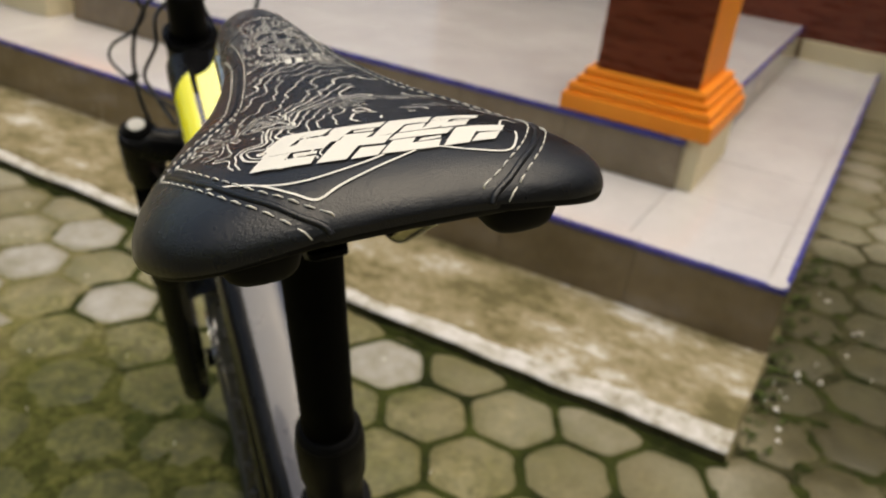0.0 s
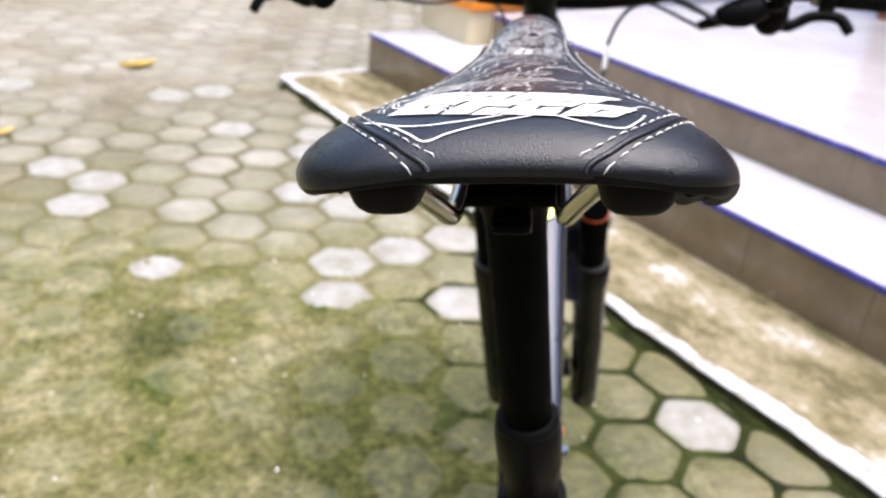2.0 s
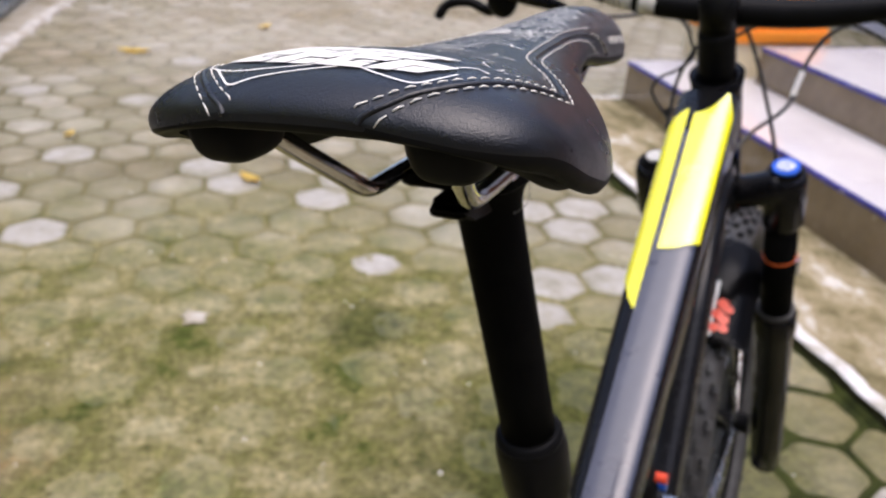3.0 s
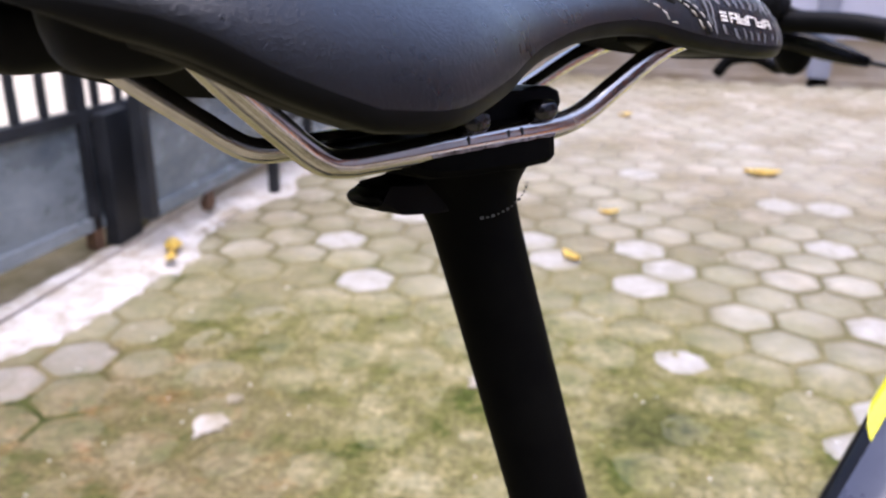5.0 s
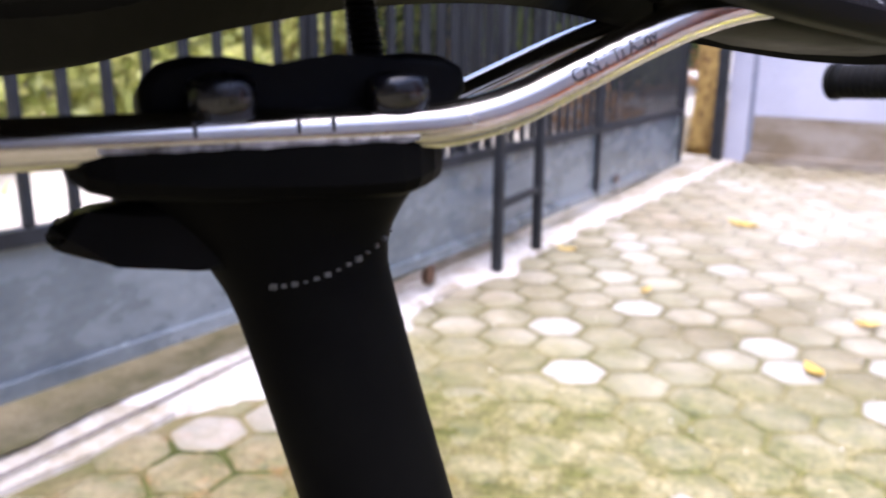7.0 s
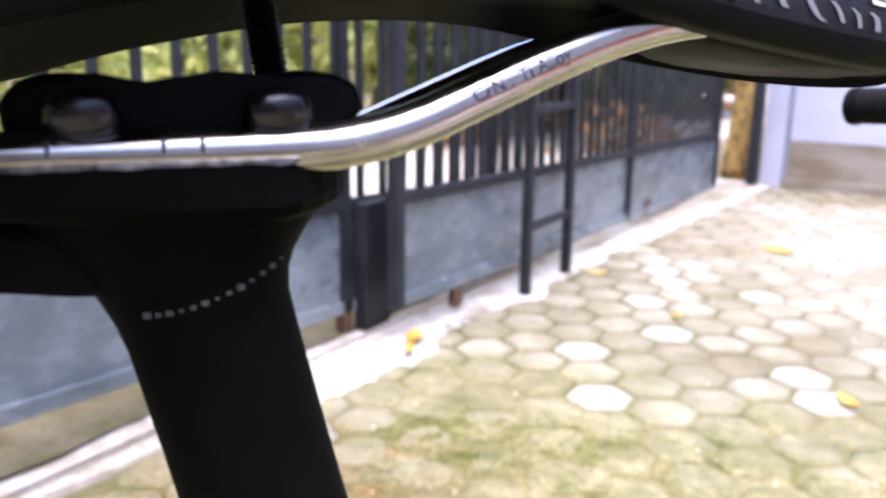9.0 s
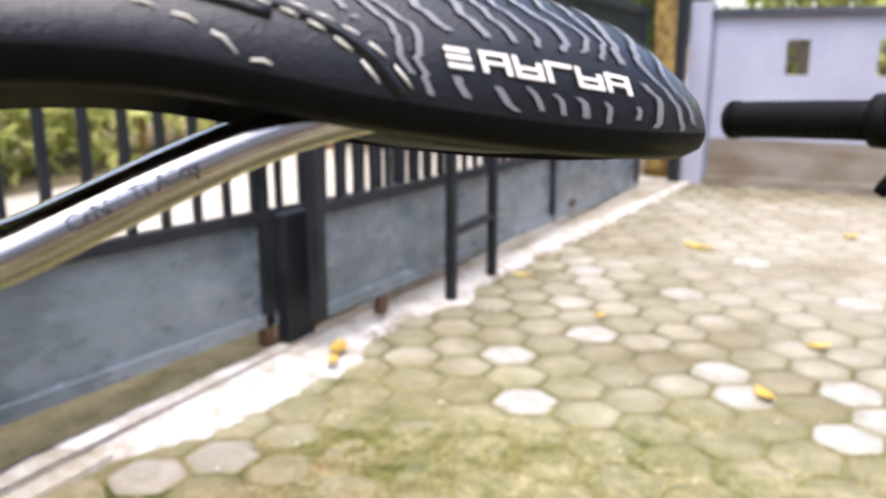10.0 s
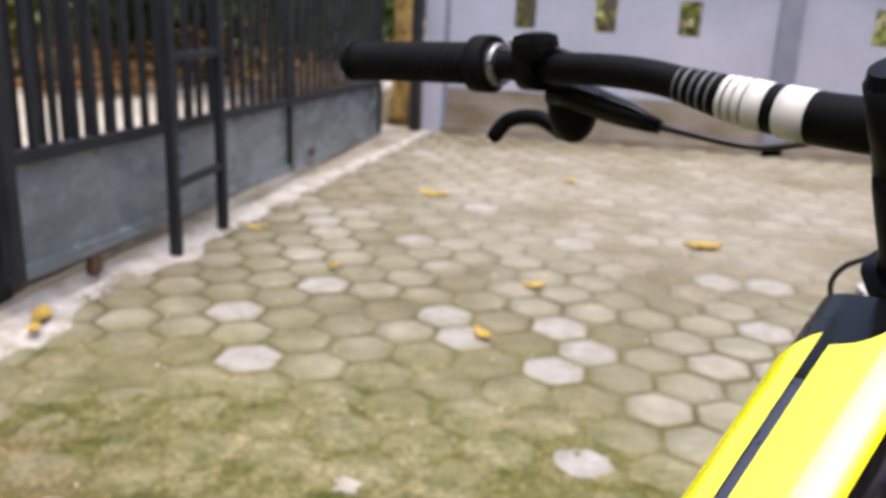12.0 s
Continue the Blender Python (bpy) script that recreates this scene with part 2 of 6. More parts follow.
JOINT = mat("joint_soil", (0.12, 0.11, 0.06), 0.9)
rim = ramp(JOINT, noise_node(JOINT, 7, 5, 0.65), [(0.35, (0.095, 0.088, 0.04)), (0.65, (0.165, 0.148, 0.09))])
rim = mix(JOINT, patch_mask(JOINT, 1.66, 2.30), rim, growth(JOINT)[0])
colour(JOINT, mix(JOINT, patch_mask(JOINT, 1.66, 2.40, *SUNLIT_END), rim, mix(JOINT, 0.62, rim, (0.35, 0.32, 0.28))))
bump(JOINT, noise_node(JOINT, 120, 4, 0.7), 0.7, 0.006)
MOSS = mat("damp_moss", (0.1, 0.1, 0.04), 0.85)
mc, speck = growth(MOSS)
colour(MOSS, mc)
bump(MOSS, speck, 1.0, 0.008)
# moss in the joints, also the painted shadow at the strip's foot
DARKMOSS_SHADE = mottled("dark_moss_and_shade", (0.014, 0.018, 0.005), (0.05, 0.06, 0.015), 9, 0.9, 0.5, 90, bumps=0.8, depth=0.006)
# dark colour that stands in for shade by the step and strip
SHADE_FILM = mottled("dark_shade_film", (0.020, 0.021, 0.008), (0.066, 0.062, 0.030), 12, 0.85, 0.5, 70, bumps=0.8, depth=0.006)
WEED = mottled("green_weed", (0.05, 0.085, 0.012), (0.12, 0.17, 0.03), 60, 0.6, 0.2, 200)
GREENMOSS = mottled("deep_green_moss", (0.022, 0.032, 0.007), (0.10, 0.108, 0.032), 10, 0.9, 0.5, 80, bumps=0.9, depth=0.008)
CHIPS_GLINTS = mottled("pale_chips_and_glints", (0.45, 0.43, 0.38), (0.7, 0.68, 0.64), 40, 0.6)
SOIL = mottled("dusty_soil", (0.085, 0.077, 0.036), (0.175, 0.15, 0.095), 7, 0.9, 0.4, 90, bumps=0.6, depth=0.006)
CONCRETE = mat("worn_concrete", (0.3, 0.27, 0.2), 0.8)
cw = noise_node(CONCRETE, 6.5, 7, 0.76, (1, 0.6, 1))
cg = noise_node(CONCRETE, 90, 5, 0.7)
cc = ramp(CONCRETE, cw, [(0.39, (0.095, 0.08, 0.026)), (0.47, (0.19, 0.155, 0.072)), (0.56, (0.295, 0.25, 0.155)), (0.65, (0.52, 0.50, 0.46))])
colour(CONCRETE, mix(CONCRETE, 0.4, cc, ramp(CONCRETE, cg, [(0.3, 0.45), (0.6, 1.0)]), "MULTIPLY"))
bump(CONCRETE, cg, 0.5, 0.003)
EDGEBAND = mat("chalky_worn_edge", (0.5, 0.48, 0.45), 0.8)
colour(EDGEBAND, ramp(EDGEBAND, noise_node(EDGEBAND, 9, 7, 0.78), [(0.34, (0.18, 0.16, 0.10)), (0.43, (0.36, 0.34, 0.29)), (0.56, (0.56, 0.55, 0.54))]))
bump(EDGEBAND, noise_node(EDGEBAND, 70, 5, 0.7), 0.6, 0.004)
CHALK = mat("white_chalk_crust", (0.75, 0.75, 0.76), 0.85)
colour(CHALK, ramp(CHALK, noise_node(CHALK, 11, 6, 0.75), [(0.40, (0.30, 0.27, 0.21)), (0.50, (0.40, 0.38, 0.34)), (0.66, (0.54, 0.53, 0.51))]))
bump(CHALK, noise_node(CHALK, 60, 5, 0.7), 0.6, 0.004)
LIME = mat("chalky_concrete", (0.62, 0.61, 0.6), 0.8)
lw = noise_node(LIME, 6, 6, 0.75)
colour(LIME, ramp(LIME, lw, [(0.34, (0.17, 0.145, 0.085)), (0.49, (0.275, 0.245, 0.185)), (0.66, (0.40, 0.38, 0.34))]))
bump(LIME, noise_node(LIME, 70, 5, 0.7), 0.6, 0.004)
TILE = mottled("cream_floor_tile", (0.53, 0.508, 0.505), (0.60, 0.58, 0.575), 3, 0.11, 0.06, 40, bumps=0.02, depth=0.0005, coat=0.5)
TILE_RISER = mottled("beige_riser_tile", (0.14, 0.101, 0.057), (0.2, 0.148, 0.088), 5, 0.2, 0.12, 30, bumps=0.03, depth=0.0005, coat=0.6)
GROUT = mottled("tile_grout", (0.34, 0.31, 0.27), (0.4, 0.37, 0.33), 20, 0.85)
BLUE_TILE = mottled("dark_blue_edge_tile", (0.03, 0.03, 0.17), (0.05, 0.05, 0.26), 12, 0.2, 0.2, 60, bumps=0.02)
chip = ramp(BLUE_TILE, noise_node(BLUE_TILE, 22, 6, 0.75, (1, 1, 1), (3, 1, 0)), [(0.60, 0.0), (0.66, 0.8)])
colour(BLUE_TILE, mix(BLUE_TILE, chip, ramp(BLUE_TILE, noise_node(BLUE_TILE, 12), [(0.35, (0.03, 0.03, 0.17)), (0.65, (0.05, 0.05, 0.26))]), (0.42, 0.40, 0.40)))
CREAM = mottled("cream_paint", (0.66, 0.57, 0.36), (0.72, 0.63, 0.42), 3, 0.55, 0.05, 50, bumps=0.1, depth=0.001)
ORANGE = mottled("orange_paint", (0.83, 0.24, 0.012), (0.88, 0.29, 0.02), 4, 0.5, 0.06, 40, bumps=0.1, depth=0.001)
MAROON = mottled("maroon_wood_look_tile", (0.105, 0.018, 0.008), (0.19, 0.04, 0.018), 7, 0.3, 0.35, 26, stretch=(1, 1, 7), bumps=0.05)
DOORWOOD = mottled("dark_door_wood", (0.07, 0.02, 0.01), (0.13, 0.045, 0.02), 8, 0.4, 0.3, 40, stretch=(1, 1, 0.2), bumps=0.05)
WALLPAINT = mottled("pale_wall_paint", (0.41, 0.42, 0.50), (0.495, 0.505, 0.59), 1.5, 0.75, 0.08, 30, bumps=0.15, depth=0.002)
WALLSTAIN = mottled("weathered_wall_foot", (0.20, 0.155, 0.095), (0.33, 0.29, 0.24), 3, 0.8, 0.2, 40, bumps=0.2, stretch=(1, 1, 2.5))
WALLBROWN = mottled("bare_brown_wall", (0.17, 0.135, 0.09), (0.25, 0.20, 0.14), 5, 0.85, 0.3, 40)
GREYPILLAR = mottled("grey_blue_pillar_paint", (0.20, 0.215, 0.27), (0.27, 0.29, 0.35), 4, 0.7, 0.1, 40)
DARKCAP = mottled("dark_coping_paint", (0.05, 0.055, 0.065), (0.08, 0.085, 0.1), 5, 0.6, 0.2, 40)
GATEBAR = mottled("black_gate_paint", (0.012, 0.0135, 0.016), (0.024, 0.027, 0.032), 8, 0.6, 0.1, 60, bumps=0.1, depth=0.0008, spec=0.3)
GATESHEET = mottled("weathered_gate_sheet", (0.085, 0.108, 0.125), (0.265, 0.305, 0.33), 2.2, 0.28, 0.25, 24, bumps=0.05, lo=0.32, hi=0.72, stretch=(1, 1, 2))
TRACK = mottled("grey_iron_track", (0.14, 0.12, 0.11), (0.24, 0.21, 0.19), 30, 0.6, 0.3, 100)
RUST = mottled("rusty_iron", (0.07, 0.035, 0.02), (0.15, 0.08, 0.04), 30, 0.8, 0.3, 100)
ROAD = mottled("pale_road", (0.40, 0.36, 0.30), (0.50, 0.46, 0.39), 2, 0.85, 0.3, 50, bumps=0.4, depth=0.004)
EARTH = mottled("bare_earth", (0.16, 0.12, 0.07), (0.26, 0.21, 0.13), 2, 0.9, 0.3, 30, bumps=0.5, depth=0.01)
BARK = mottled("yellow_brown_bark", (0.17, 0.085, 0.02), (0.60, 0.40, 0.12), 13, 0.85, 0.5, 45, bumps=0.6, depth=0.006)


def leaf_mat(name, dark, light):
    m = mat(name, dark, 0.55)
    g = m.node_tree.nodes.new("ShaderNodeNewGeometry")
    col = ramp(m, g.outputs["Random Per Island"], [(0.0, dark), (1.0, light)])
    colour(m, col)
    # thin leaves let light through
    n, l = m.node_tree.nodes, m.node_tree.links
    thin, both = n.new("ShaderNodeBsdfTranslucent"), n.new("ShaderNodeMixShader")
    both.inputs[0].default_value = 0.45
    l.new(col, thin.inputs[0])
    l.new(n["Principled BSDF"].outputs[0], both.inputs[1])
    l.new(thin.outputs[0], both.inputs[2])
    l.new(both.outputs[0], n["Material Output"].inputs[0])
    return m


LEAF_GREEN = leaf_mat("green_foliage", (0.32, 0.36, 0.08), (0.68, 0.68, 0.26))
# darker copy of the foliage, the trees' shade put into its colour
LEAF_SHADED = leaf_mat("shaded_foliage", (0.02, 0.035, 0.008), (0.10, 0.13, 0.025))
LEAF_DRY = leaf_mat("dry_leaves", (0.16, 0.075, 0.025), (0.5, 0.28, 0.10))
LEAF_YELLOW = mottled("fallen_yellow_leaf", (0.70, 0.48, 0.05), (0.78, 0.63, 0.22), 18, 0.6, 0.15, 200)

# soil and growth have next to no gloss
for m in (DARKMOSS_SHADE, SHADE_FILM, GREENMOSS, MOSS, JOINT, PAVER_EDGE, SOIL, EARTH):
    m.node_tree.nodes["Principled BSDF"].inputs["Specular IOR Level"].default_value = 0.08

# ---------- mesh helpers ----------
def finish(name, bm, material, smooth=False):
    me = bpy.data.meshes.new(name)
    bmesh.ops.recalc_face_normals(bm, faces=bm.faces)
    if smooth:
        for f in bm.faces:
            f.smooth = len(f.verts) < 9
    bm.to_mesh(me)
    bm.free()
    me.materials.append(material)
    return me


def part(name, bm, material, parent, label="", smooth=False):
    ob = new(name, finish(name, bm, material, smooth))
    ob.parent = parent
    if label:
        tagged(ob, label)
    return ob


def thing(name, label, category, at=None, group="", kind=""):
    ob = new(name)
    ob.empty_display_size = 0.1
    if at is not None:
        ob.matrix_world = at
    return tagged(ob, label, category, group, kind)


def box(bm, x0, x1, y0, y1, z0, z1, bevel=0.0, m=None):
    g = bmesh.ops.create_cube(bm, size=1.0)
    vs = g["verts"]
    for v in vs:
        v.co = Vector((x0 + (v.co.x + 0.5) * (x1 - x0), y0 + (v.co.y + 0.5) * (y1 - y0), z0 + (v.co.z + 0.5) * (z1 - z0)))
    if bevel:
        es = list({e for v in vs for e in v.link_edges})
        r = bmesh.ops.bevel(bm, geom=es, offset=bevel, segments=2, affect="EDGES", profile=0.6)
        vs = list({v for f in r["faces"] for v in f.verts} | {v for v in vs if v.is_valid})
    if m is not None:
        bmesh.ops.transform(bm, matrix=m, verts=[v for v in vs if v.is_valid])
    return bm


def boxed(*a, **k):
    return box(bmesh.new(), *a, **k)


def smooth_path(pts, n=6):
    """Catmull-Rom through the points."""
    p = [Vector(q) for q in pts]
    p = [2 * p[0] - p[1]] + p + [2 * p[-1] - p[-2]]
    out = []
    for i in range(1, len(p) - 2):
        for k in range(n):
            t = k / n
            a, b, c, d = p[i - 1], p[i], p[i + 1], p[i + 2]
            out.append(0.5 * (2 * b + (c - a) * t + (2 * a - 5 * b + 4 * c - d) * t * t + (3 * b - a - 3 * c + d) * t ** 3))
    out.append(p[-2])
    return out


def sweep(bm, pts, radius, seg=12, section=None, caps=True, up=(0, 0, 1)):
    """A tube along the points. radius: a number or one for each point; section: (x, y) outline to use instead of a circle."""
    pts = [Vector(q) for q in pts]
    rad = list(radius) if isinstance(radius, (list, tuple)) else [radius] * len(pts)
    if len(rad) != len(pts):
        rad = list(np.interp(np.linspace(0, len(rad) - 1, len(pts)), range(len(rad)), rad))
    shape = section or [(math.cos(2 * math.pi * k / seg), math.sin(2 * math.pi * k / seg)) for k in range(seg)]
    rings = []
    side = None
    for i, q in enumerate(pts):
        d = (pts[min(i + 1, len(pts) - 1)] - pts[max(i - 1, 0)]).normalized()
        if side is None or section:
            side = d.cross(Vector(up))
            if side.length < 1e-4:
                side = d.cross(Vector((0, 1, 0)))
        side = (side - d * side.dot(d)).normalized()
        nrm = side.cross(d)
        rings.append([bm.verts.new(q + (side * a + nrm * b) * rad[i]) for a, b in shape])
    n = len(shape)
    for r0, r1 in zip(rings, rings[1:]):
        for k in range(n):
            bm.faces.new((r0[k], r0[(k + 1) % n], r1[(k + 1) % n], r1[k]))
    if caps:
        bm.faces.new(rings[0][::-1])
        bm.faces.new(rings[-1])
    return bm


def tube(pts, radius, seg=12, smoothness=0, **k):
    return sweep(bmesh.new(), smooth_path(pts, smoothness) if smoothness else pts, radius, seg, **k)


def lathe(bm, axis_pts, seg=24):
    """axis_pts: (point, radius) along a straight axis."""
    return sweep(bm, [p for p, _ in axis_pts], [r for _, r in axis_pts], seg)


def prism(bm, outline, z0, z1, m=None):
    lo = [bm.verts.new((x, y, z0)) for x, y in outline]
    hi = [bm.verts.new((x, y, z1)) for x, y in outline]
    n = len(outline)
    bm.faces.new(lo[::-1])
    bm.faces.new(hi)
    for k in range(n):
        bm.faces.new((lo[k], lo[(k + 1) % n], hi[(k + 1) % n], hi[k]))
    if m is not None:
        bmesh.ops.transform(bm, matrix=m, verts=lo + hi)
    return bm

# ---------- the yard ----------
part_ground = bmesh.new()
bmesh.ops.create_grid(part_ground, x_segments=40, y_segments=40, size=300)
ground = tagged(new("ground", finish("ground", part_ground, EARTH)), "bare brown earth round the yard", "ground", kind="structure")
ground.location.z = -0.05

KERB = lambda y: -1.35 + 0.098 * (y - 1.5)          # edge of the concrete strip under the fence
STRIP_X, STRIP_Y0, STRIP_Y1 = 1.50, -0.02, 3.56      # concrete strip in front of the porch

# bed of soil between the pavers
pavement = tagged(new("pavement", finish("pavement", boxed(-1.9, 6, -5, 6.8, -0.06, -0.0068), JOINT)), "grey hexagonal concrete pavers with mossy joints", "pavement", kind="structure")

# strip of rough concrete before the steps, with a chalky outer edge
strip = tagged(new("concrete_strip", finish("concrete_strip", boxed(STRIP_X + 0.02, 1.975, STRIP_Y0, STRIP_Y1, -0.05, 0.036, 0.004), CONCRETE)), "stained rough concrete strip before the porch steps", "pavement", kind="structure")
bm = bmesh.new()
rows = []
for i in range(121):
    y = STRIP_Y0 + (STRIP_Y1 - STRIP_Y0) * i / 120
    e = 0.006 * noise.noise((i * 0.18, 2.0, 0)) + 0.005 * noise.noise((i * 0.7, 6.0, 0))
    z = 0.0395 + 0.004 * noise.noise((i * 0.25, 9.0, 0))
    w = 0.042 + 0.045 * max(0.0, 1 - max(0.0, y) / 1.1) + 3.0 * e
    rows.append([bm.verts.new(p) for p in ((STRIP_X + e, y, -0.05), (STRIP_X + e, y, z - 0.006), (STRIP_X + e + 0.006, y, z), (STRIP_X + w, y, 0.0374), (STRIP_X + w + 0.003, y, 0.03))])
# upright side (k == 0) darkened with the shadow line at its foot
for r0, r1 in zip(rows, rows[1:]):
    for k in range(4):
        bm.faces.new((r0[k], r0[k + 1], r1[k + 1], r1[k])).material_index = int(k == 0)
part("edge_band", bm, EDGEBAND, strip, "chalky white edge").data.materials.append(SHADE_FILM)
# black strip along its foot, the raised edge's shadow put into colour
bm = bmesh.new()
rows = []
for i in range(181):
    y = STRIP_Y0 - 0.01 + (STRIP_Y1 - STRIP_Y0) * i / 180
    w = 0.016 + 0.012 * noise.noise((i * 0.23, 5.0, 3)) + 0.006 * noise.noise((i * 0.9, 1.0, 3))
    rows.append([bm.verts.new(p) for p in ((STRIP_X + 0.014, y, 0.0085), (STRIP_X - 0.002, y, 0.0075), (STRIP_X - w, y, -0.004), (STRIP_X - w, y, -0.02))])
for r0, r1 in zip(rows, rows[1:]):
    for k in range(3):
        bm.faces.new((r0[k], r0[k + 1], r1[k + 1], r1[k]))
part("foot_shadow", bm, DARKMOSS_SHADE, strip, "black strip painted as shadow at the edge's foot", True)
part("end_band", boxed(STRIP_X, 1.96, STRIP_Y1 - 0.035, STRIP_Y1 + 0.004, -0.05, 0.041, 0.004), EDGEBAND, strip, "chalky white edge")

# ---------- porch ----------
Z1, Z2 = 0.228, 0.39
LX0, LX1, LY0, LY1 = 1.965, 4.78, -0.014, 3.52
UX0, UY0, UY1 = 2.41, 0.405, 3.12


def platform(name, label, x0, x1, y0, y1, z0, z1, tile):
    """A tiled platform: core, top tiles, riser tiles and the blue edge tiles as pieces of their own."""
    body = tagged(new(name, finish(name, boxed(x0 + 0.012, x1, y0 + 0.012, y1 - 0.012, z0, z1 - 0.010), GROUT)), label, "step", kind="structure")
    gx, gy = max(1, round((x1 - x0 - 0.05) / tile)), max(1, round((y1 - y0 - 0.1) / tile))
    sx, sy = (x1 - x0 - 0.05) / gx, (y1 - y0 - 0.1) / gy
    me = finish("floor_tile", boxed(0.0012, sx - 0.0012, 0.0012, sy - 0.0012, -0.009, 0, 0.0006), TILE)
    for i in range(gx):
        for j in range(gy):
            ob = new("floor_tile", me)
            ob.parent, ob.location = body, (x0 + 0.05 + i * sx, y0 + 0.05 + j * sy, z1 + random.uniform(-0.0004, 0.0004))
    # risers: front, near side, far side
    h = z1 - z0 - 0.012
    nf = max(1, round((y1 - y0) / tile))
    sf = (y1 - y0) / nf
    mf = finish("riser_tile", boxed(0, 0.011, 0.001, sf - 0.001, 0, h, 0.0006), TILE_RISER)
    for j in range(nf):
        ob = new("riser_tile", mf)
        ob.parent, ob.location = body, (x0, y0 + j * sf, z0)
    ns = max(1, round((x1 - x0) / tile))
    ss = (x1 - x0) / ns
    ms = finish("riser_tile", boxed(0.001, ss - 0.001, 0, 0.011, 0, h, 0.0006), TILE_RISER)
    for yy in (y0, y1 - 0.011):
        for i in range(ns):
            ob = new("riser_tile", ms)
            ob.parent, ob.location = body, (x0 + i * ss, yy, z0)
    # blue nosing tiles along the edges
    ne = round((y1 - y0) / 0.2)
    se = (y1 - y0) / ne
    mb = finish("edge_tile", boxed(-0.004, 0.0475, 0.0008, se - 0.0008, -0.016, 0.0012, 0.003), BLUE_TILE)
    mt = finish("edge_top", boxed(0.010, 0.0482, 0.0008, se - 0.0008, -0.010, 0.002, 0.0004), TILE)
    for j in range(ne):
        ob = new("edge_tile", mb)
        ob.parent, ob.location = body, (x0, y0 + j * se, z1)
        ob2 = new("edge_top", mt)
        ob2.parent, ob2.location = body, (x0, y0 + j * se, z1)
    ne = round((x1 - x0) / 0.2)
    se = (x1 - x0) / ne
    mb = finish("edge_tile", boxed(0.0008, se - 0.0008, -0.004, 0.0475, -0.016, 0.0012, 0.003), BLUE_TILE)
    mt = finish("edge_top", boxed(0.0008, se - 0.0008, 0.010, 0.0482, -0.010, 0.002, 0.0004), TILE)
    for k, yy in ((1, y0), (-1, y1)):
        for i in range(ne):
            for me2, nm in ((mb, "edge_tile"), (mt, "edge_top")):
                ob = new(nm, me2)
                ob.parent = body
                ob.location = (x0 + (i if k > 0 else i + 1) * se, yy, z1)
                ob.rotation_euler.z = 0 if k > 0 else math.pi
    return body


platform("porch_step", "low porch step of glossy cream tiles with a dark blue edge", LX0, LX1, LY0, LY1, -0.05, Z1, 0.4)
platform("porch_floor", "porch floor of glossy cream tiles with a dark blue edge", UX0, LX1, UY0, UY1, Z1, Z2, 0.4)


def pillar(x, y, w, label):
    """Square porch pillar: cream plinth, stepped orange moulding, maroon shaft with orange sides."""
    p = thing("porch_pillar", label, "pillar", pose(x, y, Z1), "porch pillars", kind="structure")
    h = w / 2
    part("plinth", boxed(-h, h, -h, h, 0, 0.169, 0.004), CREAM, p, "cream painted plinth")
    bm = bmesh.new()
    for a, z0, z1 in ((0.018, 0.165, 0.219), (0.005, 0.219, 0.249), (-0.014, 0.249, 0.272), (-0.03, 0.272, 0.299)):
        box(bm, -h - a, h + a, -h - a, h + a, z0, z1, 0.006)
    part("moulding", bm, ORANGE, p, "stepped orange moulding")
    s = h - 0.058
    part("shaft", boxed(-s, s, -s, s, 0.292, 2.45, 0.003), ORANGE, p, "orange painted shaft")
    part("facing", boxed(-s - 0.006, -s - 0.0005, -s + 0.002, s - 0.002, 0.2995, 2.45, 0.0015), MAROON, p, "maroon wood-look facing")
    return p


pillar(2.655, 0.58, 0.45, "square pillar with cream plinth, orange moulding and maroon shaft")
pillar(2.555, 3.42, 0.45, "square pillar with cream plinth and orange moulding at the porch's end")

# house front behind the porch
WX = 4.78
wall_house = tagged(new("wall_house", finish("wall_house", boxed(WX, WX + 0.16, -6, 1.45, -0.05, 0.80), MAROON)), "house front faced with maroon wood-look tiles", "wall", kind="structure")
# pale walls added for reflections in tiles and saddle; upper ones are unseen
part("wall_beyond", boxed(WX, WX + 0.16, 2.62, 8.0, -0.05, 1.05), WALLPAINT, wall_house, "house wall made pale for the floor's reflection")
part("upper_wall", boxed(WX, WX + 0.16, -6, 1.45, 0.80, 4.6), WALLPAINT, wall_house, "pale upper wall added out of view for reflections")
part("upper_wall", boxed(WX, WX + 0.16, 2.62, 8.0, 1.05, 4.6), WALLPAINT, wall_house, "pale upper wall added out of view for reflections")
part("wall_over_door", boxed(WX, WX + 0.16, 1.45, 2.62, 2.45, 4.6), WALLPAINT, wall_house)
tagged(new("baseboard", finish("baseboard", boxed(WX - 0.022, WX - 0.001, -6, UY0 - 0.01, Z1 - 0.25, Z1 + 0.1, 0.003), CREAM)), "cream skirting along the house front", "skirting", kind="structure")
door = thing("door_1", "closed dark wooden house door in a maroon frame", "door", pose(WX, 2.03, Z2), kind="structure")
part("door_leaf", boxed(0.04, 0.085, -0.5, 0.5, 0.03, 2.03, 0.003), DOORWOOD, door)
for y in (-0.56, 0.5):
    part("door_jamb", boxed(-0.03, 0.12, y, y + 0.06, 0.0, 2.06, 0.004), MAROON, door)
part("door_head", boxed(-0.03, 0.12, -0.56, 0.56, 2.06, 2.12, 0.004), MAROON, door)
part("threshold", boxed(-0.06, 0.12, -0.5, 0.5, 0.002, 0.03, 0.004), TILE_RISER, door, "pale threshold")
